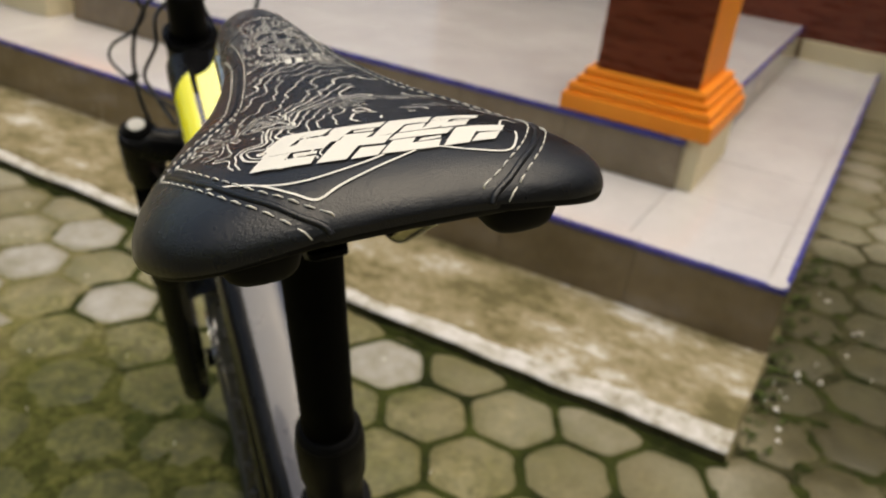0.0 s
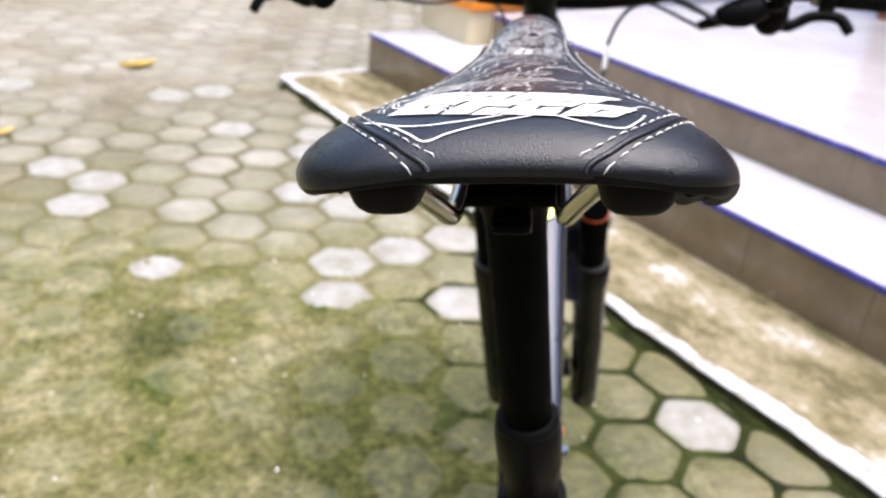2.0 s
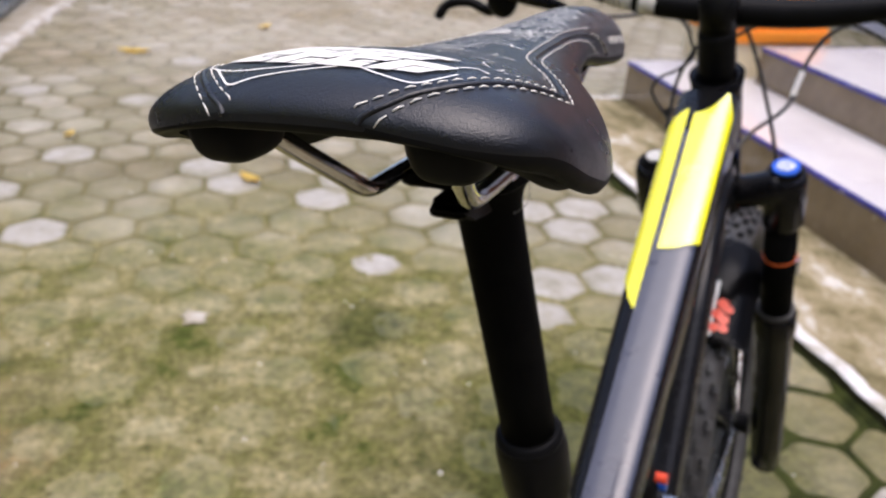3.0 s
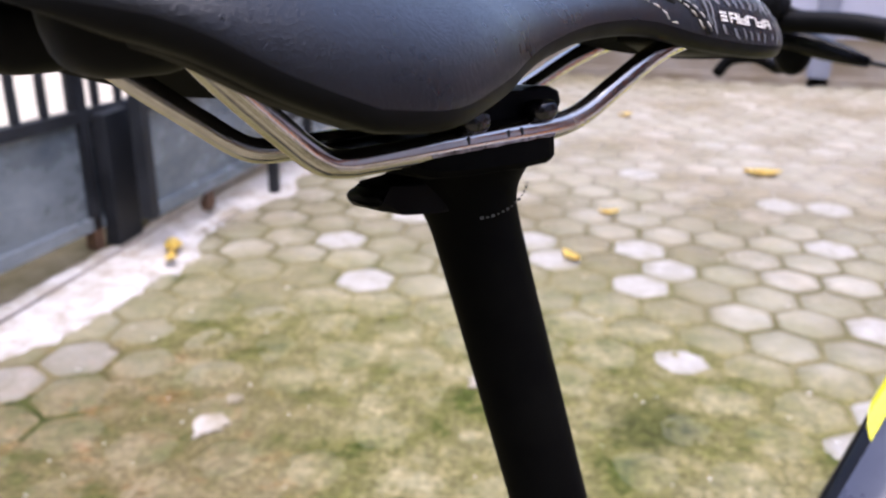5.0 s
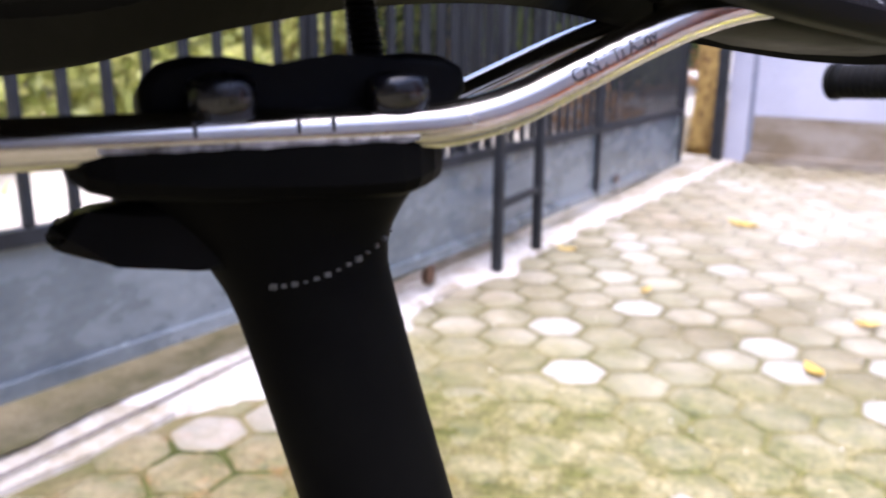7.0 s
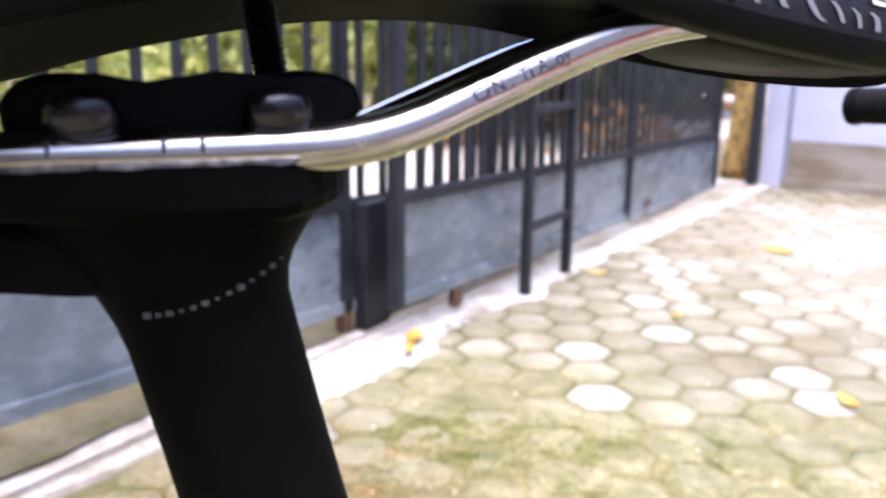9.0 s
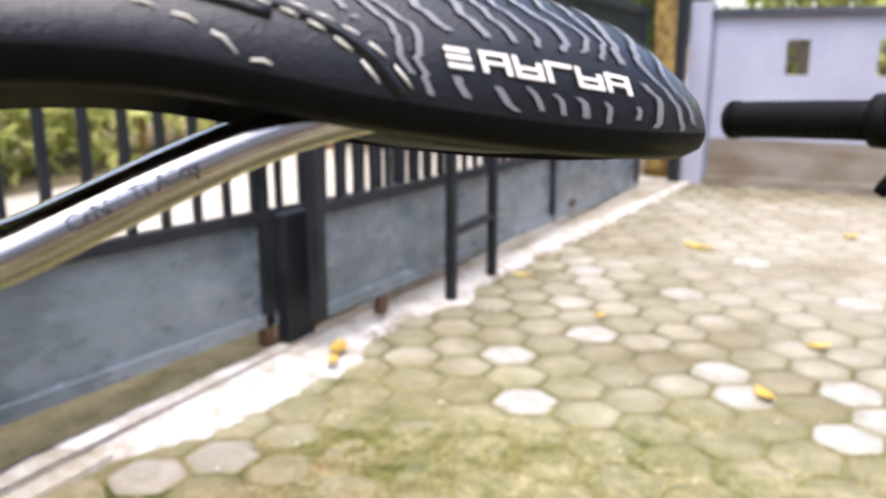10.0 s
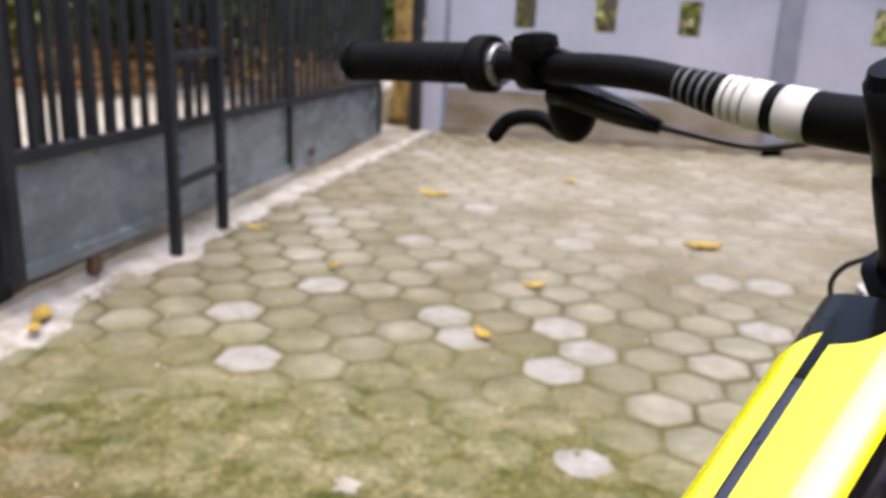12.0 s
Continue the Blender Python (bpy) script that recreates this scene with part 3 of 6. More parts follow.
for z0, z1 in ((0.16, 0.85), (1.05, 1.88)):
    for y0 in (-0.42, 0.04):
        part("door_panel", boxed(0.026, 0.045, y0, y0 + 0.38, z0, z1, 0.008), DOORWOOD, door)

# unseen wall added behind the camera to darken reflections in the saddle
rear_blocker = tagged(new("rear_blocker", finish("rear_blocker", boxed(-5.0, WX + 0.16, -5.2, -5.04, -0.05, 5.2), WALLBROWN)), "plain wall added out of view to block the low sky", "wall", kind="structure")

# ---------- far wall with square openings ----------
WY = 6.75
HOLES = [-0.19, 0.41, 1.02, 2.36, 2.96, 3.57]
wall_far = tagged(new("wall_far", finish("wall_far", boxed(-0.8, 5.0, WY, WY + 0.14, -0.06, 0.835), WALLSTAIN)), "pale painted yard wall with small upright openings", "wall", kind="structure")
bm = boxed(-0.8, 5.0, WY, WY + 0.14, 1.085, 1.25)
xs = [-0.8] + [v for h in HOLES for v in (h - 0.08, h + 0.08)] + [5.0]
for a, b in zip(xs[::2], xs[1::2]):
    box(bm, a, b, WY, WY + 0.14, 0.835, 1.085)
part("upper_wall", bm, WALLPAINT, wall_far)
part("paint_coat", boxed(-0.8, 5.0, WY - 0.004, WY, 0.36, 0.835), WALLPAINT, wall_far)
part("footing", boxed(-0.8, 5.0, WY - 0.03, WY + 0.001, -0.06, 0.07, 0.006), WALLSTAIN, wall_far)
part("coping", boxed(-0.84, 5.0, WY - 0.04, WY + 0.18, 1.25, 1.31, 0.006), DARKCAP, wall_far, "dark coping")
part("pilaster", boxed(1.64, 1.80, WY - 0.03, WY + 0.15, -0.06, 1.25, 0.004), GREYPILLAR, wall_far, "grey-blue pilaster")
part("pilaster", boxed(4.3, 4.46, WY - 0.03, WY + 0.15, -0.06, 1.25, 0.004), GREYPILLAR, wall_far, "grey-blue pilaster")
part("end_pilaster", boxed(-0.95, -0.8, WY - 0.05, WY + 0.17, -0.06, 1.36, 0.005), WALLPAINT, wall_far, "white end pilaster")
part("end_strip", boxed(-0.80, -0.765, WY - 0.02, WY + 0.05, -0.06, 1.25, 0.003), GREYPILLAR, wall_far)
gate_post = tagged(new("gate_post", finish("gate_post", boxed(-1.03, -0.955, WY - 0.16, WY - 0.06, -0.06, 1.4, 0.004), GATEBAR)), "dark steel gate post beside the wall", "post", kind="structure")

# ---------- fence ----------
kerb = bmesh.new()
N = 90
random.seed(2)
rows = []
for i in range(N + 1):
    y = -4.0 + (WY + 4.0) * i / N
    e = 0.025 * noise.noise((y * 2.3, 0, 4)) + 0.02 * noise.noise((y * 9, 0, 1))
    rows.append([kerb.verts.new((x, y, z)) for x, z in ((KERB(y) + e, -0.03), (KERB(y) + e - 0.012, 0.010 + 0.2 * abs(e)), (KERB(y) - 0.16, 0.022), (-1.56 + 0.028 * (y - 2.3), 0.03), (-1.75, 0.03), (-2.0, 0.0))])
for r0, r1 in zip(rows, rows[1:]):
    for k in range(5):
        kerb.faces.new((r0[k], r0[k + 1], r1[k + 1], r1[k]))
kerb_ob = tagged(new("concrete_kerb", finish("concrete_kerb", kerb, LIME)), "rough chalky concrete strip under the sliding gate", "kerb", kind="structure")
bm = bmesh.new()
for i in range(80):
    y0, y1 = -3 + 9.2 * i / 80, -3 + 9.2 * (i + 1) / 80
    c = -1.49 + 0.05 * (y0 - 2.3)
    e0, e1 = 0.03 * noise.noise((y0 * 4, 3, 0)), 0.03 * noise.noise((y1 * 4, 3, 0))
    vs = [bm.verts.new(p) for p in ((c - 0.9, y0, 0.036), (c + 0.02 + e0, y0, 0.0335), (c + 0.02 + e1, y1, 0.0335), (c - 0.9, y1, 0.036))]
    bm.faces.new(vs)
crust = bmesh.new()
rows = []
SPILL = ((1.40, -0.17), (1.48, -0.02), (1.56, 0.03), (1.80, 0.115), (2.2, 0.10), (2.36, 0.13), (2.52, 0.03), (2.8, 0.0), (3.0, 0.03), (3.16, 0.085), (3.36, 0.0), (7.0, 0.0))


def spill(y):
    """How far the chalk has run over the kerb's edge."""
    for (a, p), (b, q) in zip(SPILL, SPILL[1:]):
        if a <= y <= b:
            return p + (q - p) * (y - a) / (b - a)
    return -0.17


for i in range(601):
    y = 1.40 + 5.25 * i / 600
    w0 = KERB(y) + spill(y) + 0.026 * noise.noise((y * 5.1, 7, 4)) + 0.018 * noise.noise((y * 14, 2, 1)) + 0.010 * noise.noise((y * 41, 6, 1))
    inner = KERB(y) - max(0.05, 0.205 - 0.04 * max(0, y - 1.9) + 0.05 * noise.noise((y * 2.1, 5, 9)) + 0.03 * noise.noise((y * 9, 5, 2)) + 0.012 * noise.noise((y * 31, 1, 2)))
    w0 = max(w0, inner + 0.03)
    wd = w0 - inner
    rows.append([crust.verts.new((x, y, z)) for x, z in ((w0, -0.012), (w0 - 0.010, 0.010 + 0.003 * noise.noise((y * 20, 1, 1))), (w0 - wd * 0.4, 0.0185), (w0 - wd * 0.75, 0.028), (inner, 0.031), (inner - 0.008, 0.015))])
for r0, r1 in zip(rows, rows[1:]):
    for k in range(5):
        crust.faces.new((r0[k], r0[k + 1], r1[k + 1], r1[k]))
part("chalk_crust", crust, CHALK, kerb_ob, "white chalky crust along the edge", True)
part("soil_band", bm, SOIL, kerb_ob, "mossy dirt along the gate foot")
part("track_rail", boxed(-0.003, 0.003, -3, 6.2, 0.026, 0.0350, 0.001, pose(-1.475, 0, 0, 0, 0, -1.6)), TRACK, kerb_ob, "thin iron track rail")


def gate_leaf(name, label, x, y0, y1, slope, top, bottom, ztop, pitch, ystiles, m_back=0.0):
    """One leaf: lower sheet in a frame, upright bars, rails. It leans with the ground's fall (slope)."""
    g = thing(name, label, "gate", Matrix.Translation((x, 0, 0)) @ pose(0, 0, 0, 0, 0, -1.6))
    zs = lambda y: slope * (y - 2.3)

    def slab(nm, xa, xb, ya, yb, za, zb, material, lab=""):
        bm = bmesh.new()
        prism(bm, [(0, 0), (1, 0), (1, 1), (0, 1)], 0, 1)
        for v in bm.verts:
            yy = ya + v.co.y * (yb - ya)
            v.co = Vector((xa + v.co.x * (xb - xa), yy, za + v.co.z * (zb - za) + zs(yy)))
        return part(nm, bm, material, g, lab)

    slab("lower_sheet", -0.004, 0.004, y0, y1, bottom + 0.01, top - 0.01, GATESHEET, "weathered steel sheet")
    slab("middle_rail", -0.02, 0.022, y0, y1, top - 0.012, top + 0.028, GATEBAR)
    slab("bottom_rail", -0.02, 0.022, y0, y1, bottom - 0.02, bottom + 0.024, GATESHEET)
    slab("top_rail", -0.02, 0.022, y0, y1, ztop - 0.04, ztop, GATEBAR)
    for ya in ystiles:
        slab("stile", -0.021, 0.024, ya - 0.022, ya + 0.022, bottom - 0.02, ztop, GATEBAR)
    n = int((y1 - y0) / pitch)
    me = finish("bar", boxed(-0.011, 0.011, -0.0125, 0.0125, 0, ztop - 0.042 - top - 0.03, 0.003), GATEBAR)
    for i in range(n):
        y = y0 + (i + 0.5) * (y1 - y0) / n
        b = new("bar", me)
        b.parent, b.location = g, (0, y, top + 0.03 + zs(y))
    return g


leaf_a = gate_leaf("sliding_gate", "black steel gate leaf with upright bars over a weathered sheet", -1.565, -3.0, 3.9, -0.05, 0.49, 0.125, 1.55, 0.128, (-3, -1.2, 0.6, 2.3))
part("foot", boxed(-0.02, 0.024, 2.278, 2.322, 0.03, 0.15, 0.003), RUST, leaf_a)
# added dark box that stands in for the shadow between the leaves
recess_box = tagged(new("recess_shade", finish("recess_shade", boxed(-1.485, -1.43, 2.34, 2.49, 0.03, 0.50, 0.004), GATEBAR)), "dark box added for the shaded recess between the gate leaves", "post", kind="structure")
leaf_b = gate_leaf("sliding_gate", "black steel gate leaf with upright bars over a weathered sheet", -1.375, 2.335, 6.3, -0.032, 0.525, 0.165, 1.44, 0.105, (2.355, 4.55, 6.28))
for y in (2.75, 4.9):
    w = bmesh.new()
    lathe(w, [((-0.012, y, 0.075), 0.035), ((0.012, y, 0.075), 0.035)], 20)
    part("roller", w, RUST, leaf_b, "rusty roller wheel")
    part("roller_bracket", boxed(0.013, 0.02, y - 0.04, y + 0.02, 0.06, 0.15, 0.002), RUST, leaf_b)

guide = thing("gate_guide", "ladder-like steel gate guide standing on the kerb", "gate guide", pose(-1.18, 0, 0, 0, 0, 0))
for y in (3.13, 3.56):
    part("post", boxed(-0.02, 0.02, y - 0.02, y + 0.02, 0.0, 1.5, 0.003), GATEBAR, guide)
for z in (0.30, 0.79, 1.3):
    part("rung", boxed(-0.014, 0.014, 3.15, 3.54, z - 0.016, z + 0.016, 0.003), GATEBAR, guide)

# ---------- outside the gate ----------
road = tagged(new("road", finish("road", boxed(-5.2, -2.0, -30, 30, -0.06, -0.02), ROAD)), "pale dusty lane outside the gate", "road", kind="structure")


def leaves(bm, count, centre, spread, size, seed, flat=0.0):
    rnd = random.Random(seed)
    for _ in range(count):
        p = Vector(centre) + Vector((rnd.gauss(0, spread[0]), rnd.gauss(0, spread[1]), rnd.gauss(0, spread[2])))
        if p.z < 0.02:
            p.z = rnd.uniform(0.0, 0.05)
        s = size * rnd.uniform(0.6, 1.4)
        r = Euler((rnd.uniform(-1, 1) * (1.3 - flat), rnd.uniform(-1, 1) * (1.3 - flat), rnd.uniform(0, 6.3))).to_matrix()
        q = [r @ Vector(c) * s + p for c in ((-0.5, 0, 0), (-0.1, -0.24, 0.05), (0.5, 0, -0.05), (-0.1, 0.24, 0.05))]
        bm.faces.new([bm.verts.new(c) for c in q])
    return bm


rnd = random.Random(11)
for k in range(16):
    y = -5 + k * 1.15 + rnd.uniform(-0.3, 0.3)
    x = -6.2 + rnd.uniform(-0.5, 0.5)
    t = thing("shrub", "leafy green shrub across the lane", "shrub", pose(x, y, -0.05), "shrubs across the lane")
    h = rnd.uniform(2.4, 3.6)
    bm = bmesh.new()
    for j in range(4):
        a = rnd.uniform(0, 6.3)
        sweep(bm, smooth_path([(0, 0, 0), (0.12 * math.cos(a), 0.12 * math.sin(a), h * 0.3), (0.4 * math.cos(a), 0.4 * math.sin(a), h * 0.75)], 4), [0.03 - 0.0028 * i for i in range(9)], 6)
    part("stem", bm, BARK, t)
    bm = bmesh.new()
    for j in range(44):
        leaves(bm, 60, (rnd.gauss(0, 0.45), rnd.gauss(0, 0.5), rnd.uniform(0.05, 1.0) * h), (0.16, 0.16, 0.16), 0.17, k * 100 + j)
    part("foliage", bm, LEAF_GREEN, t)
# tall trees added, crowns out of view, to block low sky in reflections
grove = random.Random(77)
for k in range(9):
    t = thing("tree", "tall leafy tree added across the lane to block the low sky", "tree", pose(-11.0 + grove.uniform(-0.8, 0.8), -9 + k * 2.6, -0.05), "trees across the lane")
    part("trunk", tube([(0, 0, 0), (0.1, 0.05, 2.5), (0.0, 0.1, 6.0)], [0.16 - 0.008 * i for i in range(17)], 8, 8), BARK, t)
    bm = bmesh.new()
    for j in range(70):
        leaves(bm, 40, (grove.gauss(0, 0.9), grove.gauss(0, 1.1), grove.uniform(1.2, 9.0)), (0.35, 0.35, 0.35), 0.34, 8000 + k * 100 + j)
    part("crown", bm, LEAF_GREEN, t)
bm = bmesh.new()
for j in range(40):
    leaves(bm, 55, (rnd.uniform(-5.4, -2.3), rnd.uniform(7.4, 13), rnd.uniform(0.0, 0.4)), (0.25, 0.3, 0.12), 0.14, 900 + j, 0.5)
tagged(new("leaf_litter", finish("leaf_litter", bm, LEAF_DRY)), "heaped brown fallen leaves along the lane", "leaves", kind="stuff")
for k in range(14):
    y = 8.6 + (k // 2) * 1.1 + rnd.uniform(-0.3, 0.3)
    t = thing("shrub", "dense green shrub at the lane's end with shade painted into its leaves", "shrub", pose(-3.3 - 1.3 * (k % 2) + rnd.uniform(-0.3, 0.3), y, -0.05), "dark shrubs at the lane's end")
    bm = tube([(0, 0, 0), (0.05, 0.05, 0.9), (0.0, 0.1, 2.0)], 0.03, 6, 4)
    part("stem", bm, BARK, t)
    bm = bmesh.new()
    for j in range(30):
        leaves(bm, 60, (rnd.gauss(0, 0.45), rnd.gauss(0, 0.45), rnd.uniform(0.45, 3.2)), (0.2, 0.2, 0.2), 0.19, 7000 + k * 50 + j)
    part("foliage", bm, LEAF_SHADED, t)
tree = thing("tree", "tree trunk with flaking yellow-brown bark behind the wall's end", "tree", pose(-1.26, 7.35, -0.05))
bm = bmesh.new()
sweep(bm, smooth_path([(0, 0, 0), (0.03, 0.0, 0.6), (-0.02, 0.03, 1.5), (0.05, 0, 2.6)], 6), [0.13 - 0.003 * i for i in range(19)], 14)
for a in (0.5, 2.4, 4.2):
    sweep(bm, smooth_path([(0.05, 0, 2.4), (0.5 * math.cos(a), 0.5 * math.sin(a), 3.0), (1.0 * math.cos(a), 1.0 * math.sin(a), 3.5)], 4), [0.07 - 0.006 * i for i in range(9)], 8)
part("trunk", bm, BARK, tree, smooth=True)
bm = bmesh.new()
for j in range(40):
    a = rnd.uniform(0, 6.3)
    r = rnd.uniform(0.2, 1.5)
    leaves(bm, 60, (r * math.cos(a), r * math.sin(a), rnd.uniform(2.9, 4.4)), (0.2, 0.2, 0.15), 0.16, 2000 + j)
part("crown", bm, LEAF_GREEN, tree)
wall_neighbour = tagged(new("wall_neighbour", finish("wall_neighbour", boxed(-1.0, 0.86, 8.0, 8.12, -0.06, 1.18), WALLBROWN)), "weathered beige wall behind the yard wall", "wall", kind="structure")
for k in range(8):
    x = -0.2 + k * 0.8
    t = thing("shrub", "leafy green shrub behind the yard wall", "shrub", pose(x, 8.6 + rnd.uniform(-0.3, 0.3), -0.05), "shrubs behind the wall")
    bm = tube([(0, 0, 0), (0.05, 0.05, 0.8), (0.0, 0.1, 1.6)], 0.025, 6, 4)
    part("stem", bm, BARK, t)
    bm = bmesh.new()
    for j in range(20):
        leaves(bm, 50, (rnd.gauss(0, 0.4), rnd.gauss(0, 0.3), rnd.uniform(0.3, 2.4)), (0.18, 0.18, 0.18), 0.17, 5000 + k * 50 + j)
    part("foliage", bm, LEAF_GREEN, t)

# ---------- the bicycle: x to its right, y ahead, z up; it leans to its left on its stand ----------
bike = thing("bicycle", "black mountain bike with yellow frame panels standing on mossy pavers", "bicycle", pose(0.2386, -0.0343, 0, 0, -7.5, -39.5))

# --- saddle ---
STATIONS = [  # y, half width, top, edge height
    (-0.0502, 0.025, 1.1090, 1.1072), (-0.0492, 0.038, 1.1110, 1.1050), (-0.0470, 0.051, 1.1133, 1.1025), (-0.0400, 0.0628, 1.1175, 1.1000), (-0.0250, 0.0708, 1.1200, 1.0962),
    (-0.0080, 0.0732, 1.1198, 1.0892), (0.0100, 0.0728, 1.1170, 1.0832), (0.0330, 0.0690, 1.1125, 1.0780), (0.0570, 0.0588, 1.1090, 1.0792),
    (0.0720, 0.0495, 1.1080, 1.0822), (0.0880, 0.0412, 1.1070, 1.0852), (0.1180, 0.0312, 1.1055, 1.0888), (0.1500, 0.0255, 1.1050, 1.0882), (0.1850, 0.0228, 1.1050, 1.0812),
    (0.2150, 0.0214, 1.1020, 1.0764), (0.2360, 0.0193, 1.0960, 1.0742), (0.2480, 0.0152, 1.0892, 1.0736), (0.2560, 0.0105, 1.0834, 1.0734), (0.2605, 0.0055, 1.0782, 1.0736)]
OFF = 0.0042                                       # the saddle sits a little to the right


def station(y):
    """Half width, top and edge of the saddle at y, by smooth interpolation."""
    s = STATIONS
    y = min(max(y, s[0][0]), s[-1][0])
    i = max(k for k in range(len(s) - 1) if s[k][0] <= y)
    t = (y - s[i][0]) / (s[i + 1][0] - s[i][0])
    g = lambda k, c: s[min(max(k, 0), len(s) - 1)][c]
    out = []
    for c in (1, 2, 3):
        h = s[i + 1][0] - s[i][0]
        d0 = (g(i + 1, c) - g(i - 1, c)) / max(g(i + 1, 0) - g(i - 1, 0), 1e-6) * h
        d1 = (g(i + 2, c) - g(i, c)) / max(g(i + 2, 0) - g(i, 0), 1e-6) * h
        a, b = g(i, c), g(i + 1, c)
        out.append((2 * t ** 3 - 3 * t * t + 1) * a + (t ** 3 - 2 * t * t + t) * d0 + (-2 * t ** 3 + 3 * t * t) * b + (t ** 3 - t * t) * d1)
    return out


def lip(y, x):
    """Height of the cover's edge: the right wing hangs lower than the left."""
    return station(y)[2] - (float(np.interp(y, (-0.045, -0.03, -0.01, 0.01, 0.033, 0.045, 0.060), (0, 0.0008, 0.0040, 0.0058, 0.0030, 0.0012, 0))) if x > 0 else 0.0)


def skin(y, a):
    """A point of the cover: a from -90 (left edge) over 0 (top) to 90 degrees (right edge)."""
    w, top, edge = station(y)
    edge = lip(y, a)
    s, c = math.sin(radians(a)), math.cos(radians(a))
    p = 2.35 if y < 0.1 else 2.2
    x = math.copysign(abs(s) ** (2 / p), s) * w
    z = edge + (top - edge) * abs(c) ** (2 / 2.1)
    return Vector((x + OFF, y, z))


def over(x, y, lift=0.0):
    """The point of the cover above (x, y)."""
    w, top, edge = station(y)
    edge = lip(y, x - OFF)
    p = 2.35 if y < 0.1 else 2.2
    k = max(0.0, 1 - min(abs(x - OFF) / w, 0.999) ** p)
    z = edge + (top - edge) * k ** (1 / 2.1)
    return Vector((x, y, z + lift))


ys = []
for (y0, *_), (y1, *_) in zip(STATIONS, STATIONS[1:]):
    n = max(2, int((y1 - y0) / 0.004))
    ys += [y0 + (y1 - y0) * i / n for i in range(n)]
ys.append(STATIONS[-1][0])
bm = bmesh.new()
ANG = [-90 + 180 * i / 44 for i in range(45)]
rows = []
for y in ys:
    w, top, edge = station(y)
    ring = [skin(y, a) for a in ANG]
    # the cover is rolled under at its edge
    roll = min(0.0050, 0.35 * w, 0.0012 + 0.22 * (y + 0.05))
    mid = max(edge - roll * 0.4, top - 0.0085 - 0.10 * min(max(0, y + 0.03), 0.05) - 0.02 * max(0, y - 0.03))
    er = lip(y, 1)
    under = [Vector((x + OFF, y, z)) for x, z in ((w - roll * 0.12, er - roll * 0.5), (w - roll * 0.45, er - roll * 0.85), (w - roll, er - roll), (w * 0.62, mid * 0.8 + (er - roll) * 0.2), (0, mid), (-w * 0.62, mid * 0.8 + (edge - roll) * 0.2), (-w + roll, edge - roll), (-w + roll * 0.45, edge - roll * 0.85), (-w + roll * 0.12, edge - roll * 0.5))]
    rows.append([bm.verts.new(v) for v in ring + under])
n = len(rows[0])
for r0, r1 in zip(rows, rows[1:]):
    for k in range(n):
        f = bm.faces.new((r0[k], r0[(k + 1) % n], r1[(k + 1) % n], r1[k]))
        # rolled-under leather takes the blacker shell material, its shade put into colour
        f.material_index = 1 if len(ANG) - 1 <= k < n - 1 else 0
bm.faces.new(rows[0])
bm.faces.new(rows[-1])
saddle = part("saddle", bm, LEATHER, bike, "black leather saddle with white line graphics and pale stitching", True)
saddle.data.materials.append(SHELL)


def ribbon(bm, pts, width, lift=0.00035):
    """A flat printed line over the cover through the points (x, y)."""
    q = [over(x, y, lift) for x, y in pts]
    prev = None
    for i, p in enumerate(q):
        d = (q[min(i + 1, len(q) - 1)] - q[max(i - 1, 0)])
        e = 0.0006
        x, y = pts[i]
        nx = (over(x - e, y) - over(x + e, y))
        ny = (over(x, y + e) - over(x, y - e))
        nrm = nx.cross(ny)
        if nrm.z < 0:
            nrm.negate()
        side = d.cross(nrm)
        if side.length < 1e-12:
            continue
        side = side.normalized() * width / 2
        cur = (bm.verts.new((p + side)), bm.verts.new((p - side)))
        if prev:
            bm.faces.new((prev[0], cur[0], cur[1], prev[1]))
        prev = cur


def spline2(pts, n=10):
    return [(v.x, v.y) for v in smooth_path([(x, y, 0) for x, y in pts], n)]


SEAM_WING = [(0.0225, -0.0502), (0.0240, -0.0490), (0.0300, -0.0455), (0.0390, -0.0375), (0.0455, -0.0290), (0.0515, -0.0175), (0.0560, -0.0030), (0.0590, 0.0120)]
SEAM_NOSE = [(0.0590, 0.0120), (0.0500, 0.0280), (0.0352, 0.0500), (0.0283, 0.0780), (0.0240, 0.1050), (0.0216, 0.1250), (0.0212, 0.1500), (0.0217, 0.1680)]
SEAM_DROP = [(0.1680, 58), (0.1735, 63), (0.1785, 69), (0.1830, 77), (0.1870, 88)]   # y and angle round the flank


def stitch_row(bm, pts, off, length=0.0034, gap=0.0011):
    """Thread dashes along a path, set off sideways."""
    q = spline2(pts, 40)
    acc, on = 0.0, True
    cur = []
    for (x0, y0), (x1, y1) in zip(q, q[1:]):
        dx, dy = x1 - x0, y1 - y0
        l = math.hypot(dx, dy)
        ox, oy = -dy / l * off, dx / l * off
        acc += l
        if on and y0 + oy > STATIONS[0][0]:
            cur.append(over(x0 + ox, y0 + oy, 0.00025))
        if acc > (length if on else gap):
            if on and len(cur) > 2:
                sweep(bm, [c for c in (cur[0], cur[len(cur) // 2] + Vector((0, 0, 0.0003)), cur[-1])], [0.00022, 0.00032, 0.00022], 6)
            acc, on, cur = 0.0, not on, []
    return bm


def flank(y, a, lift):
    p, q = skin(y, a), skin(y, a + 1.5)
    r = skin(y + 0.001, a)
    n = (q - p).cross(r - p)
    if n.dot(p - Vector((OFF, y, 1.083))) < 0:
        n.negate()
    return (p + n.normalized() * lift)


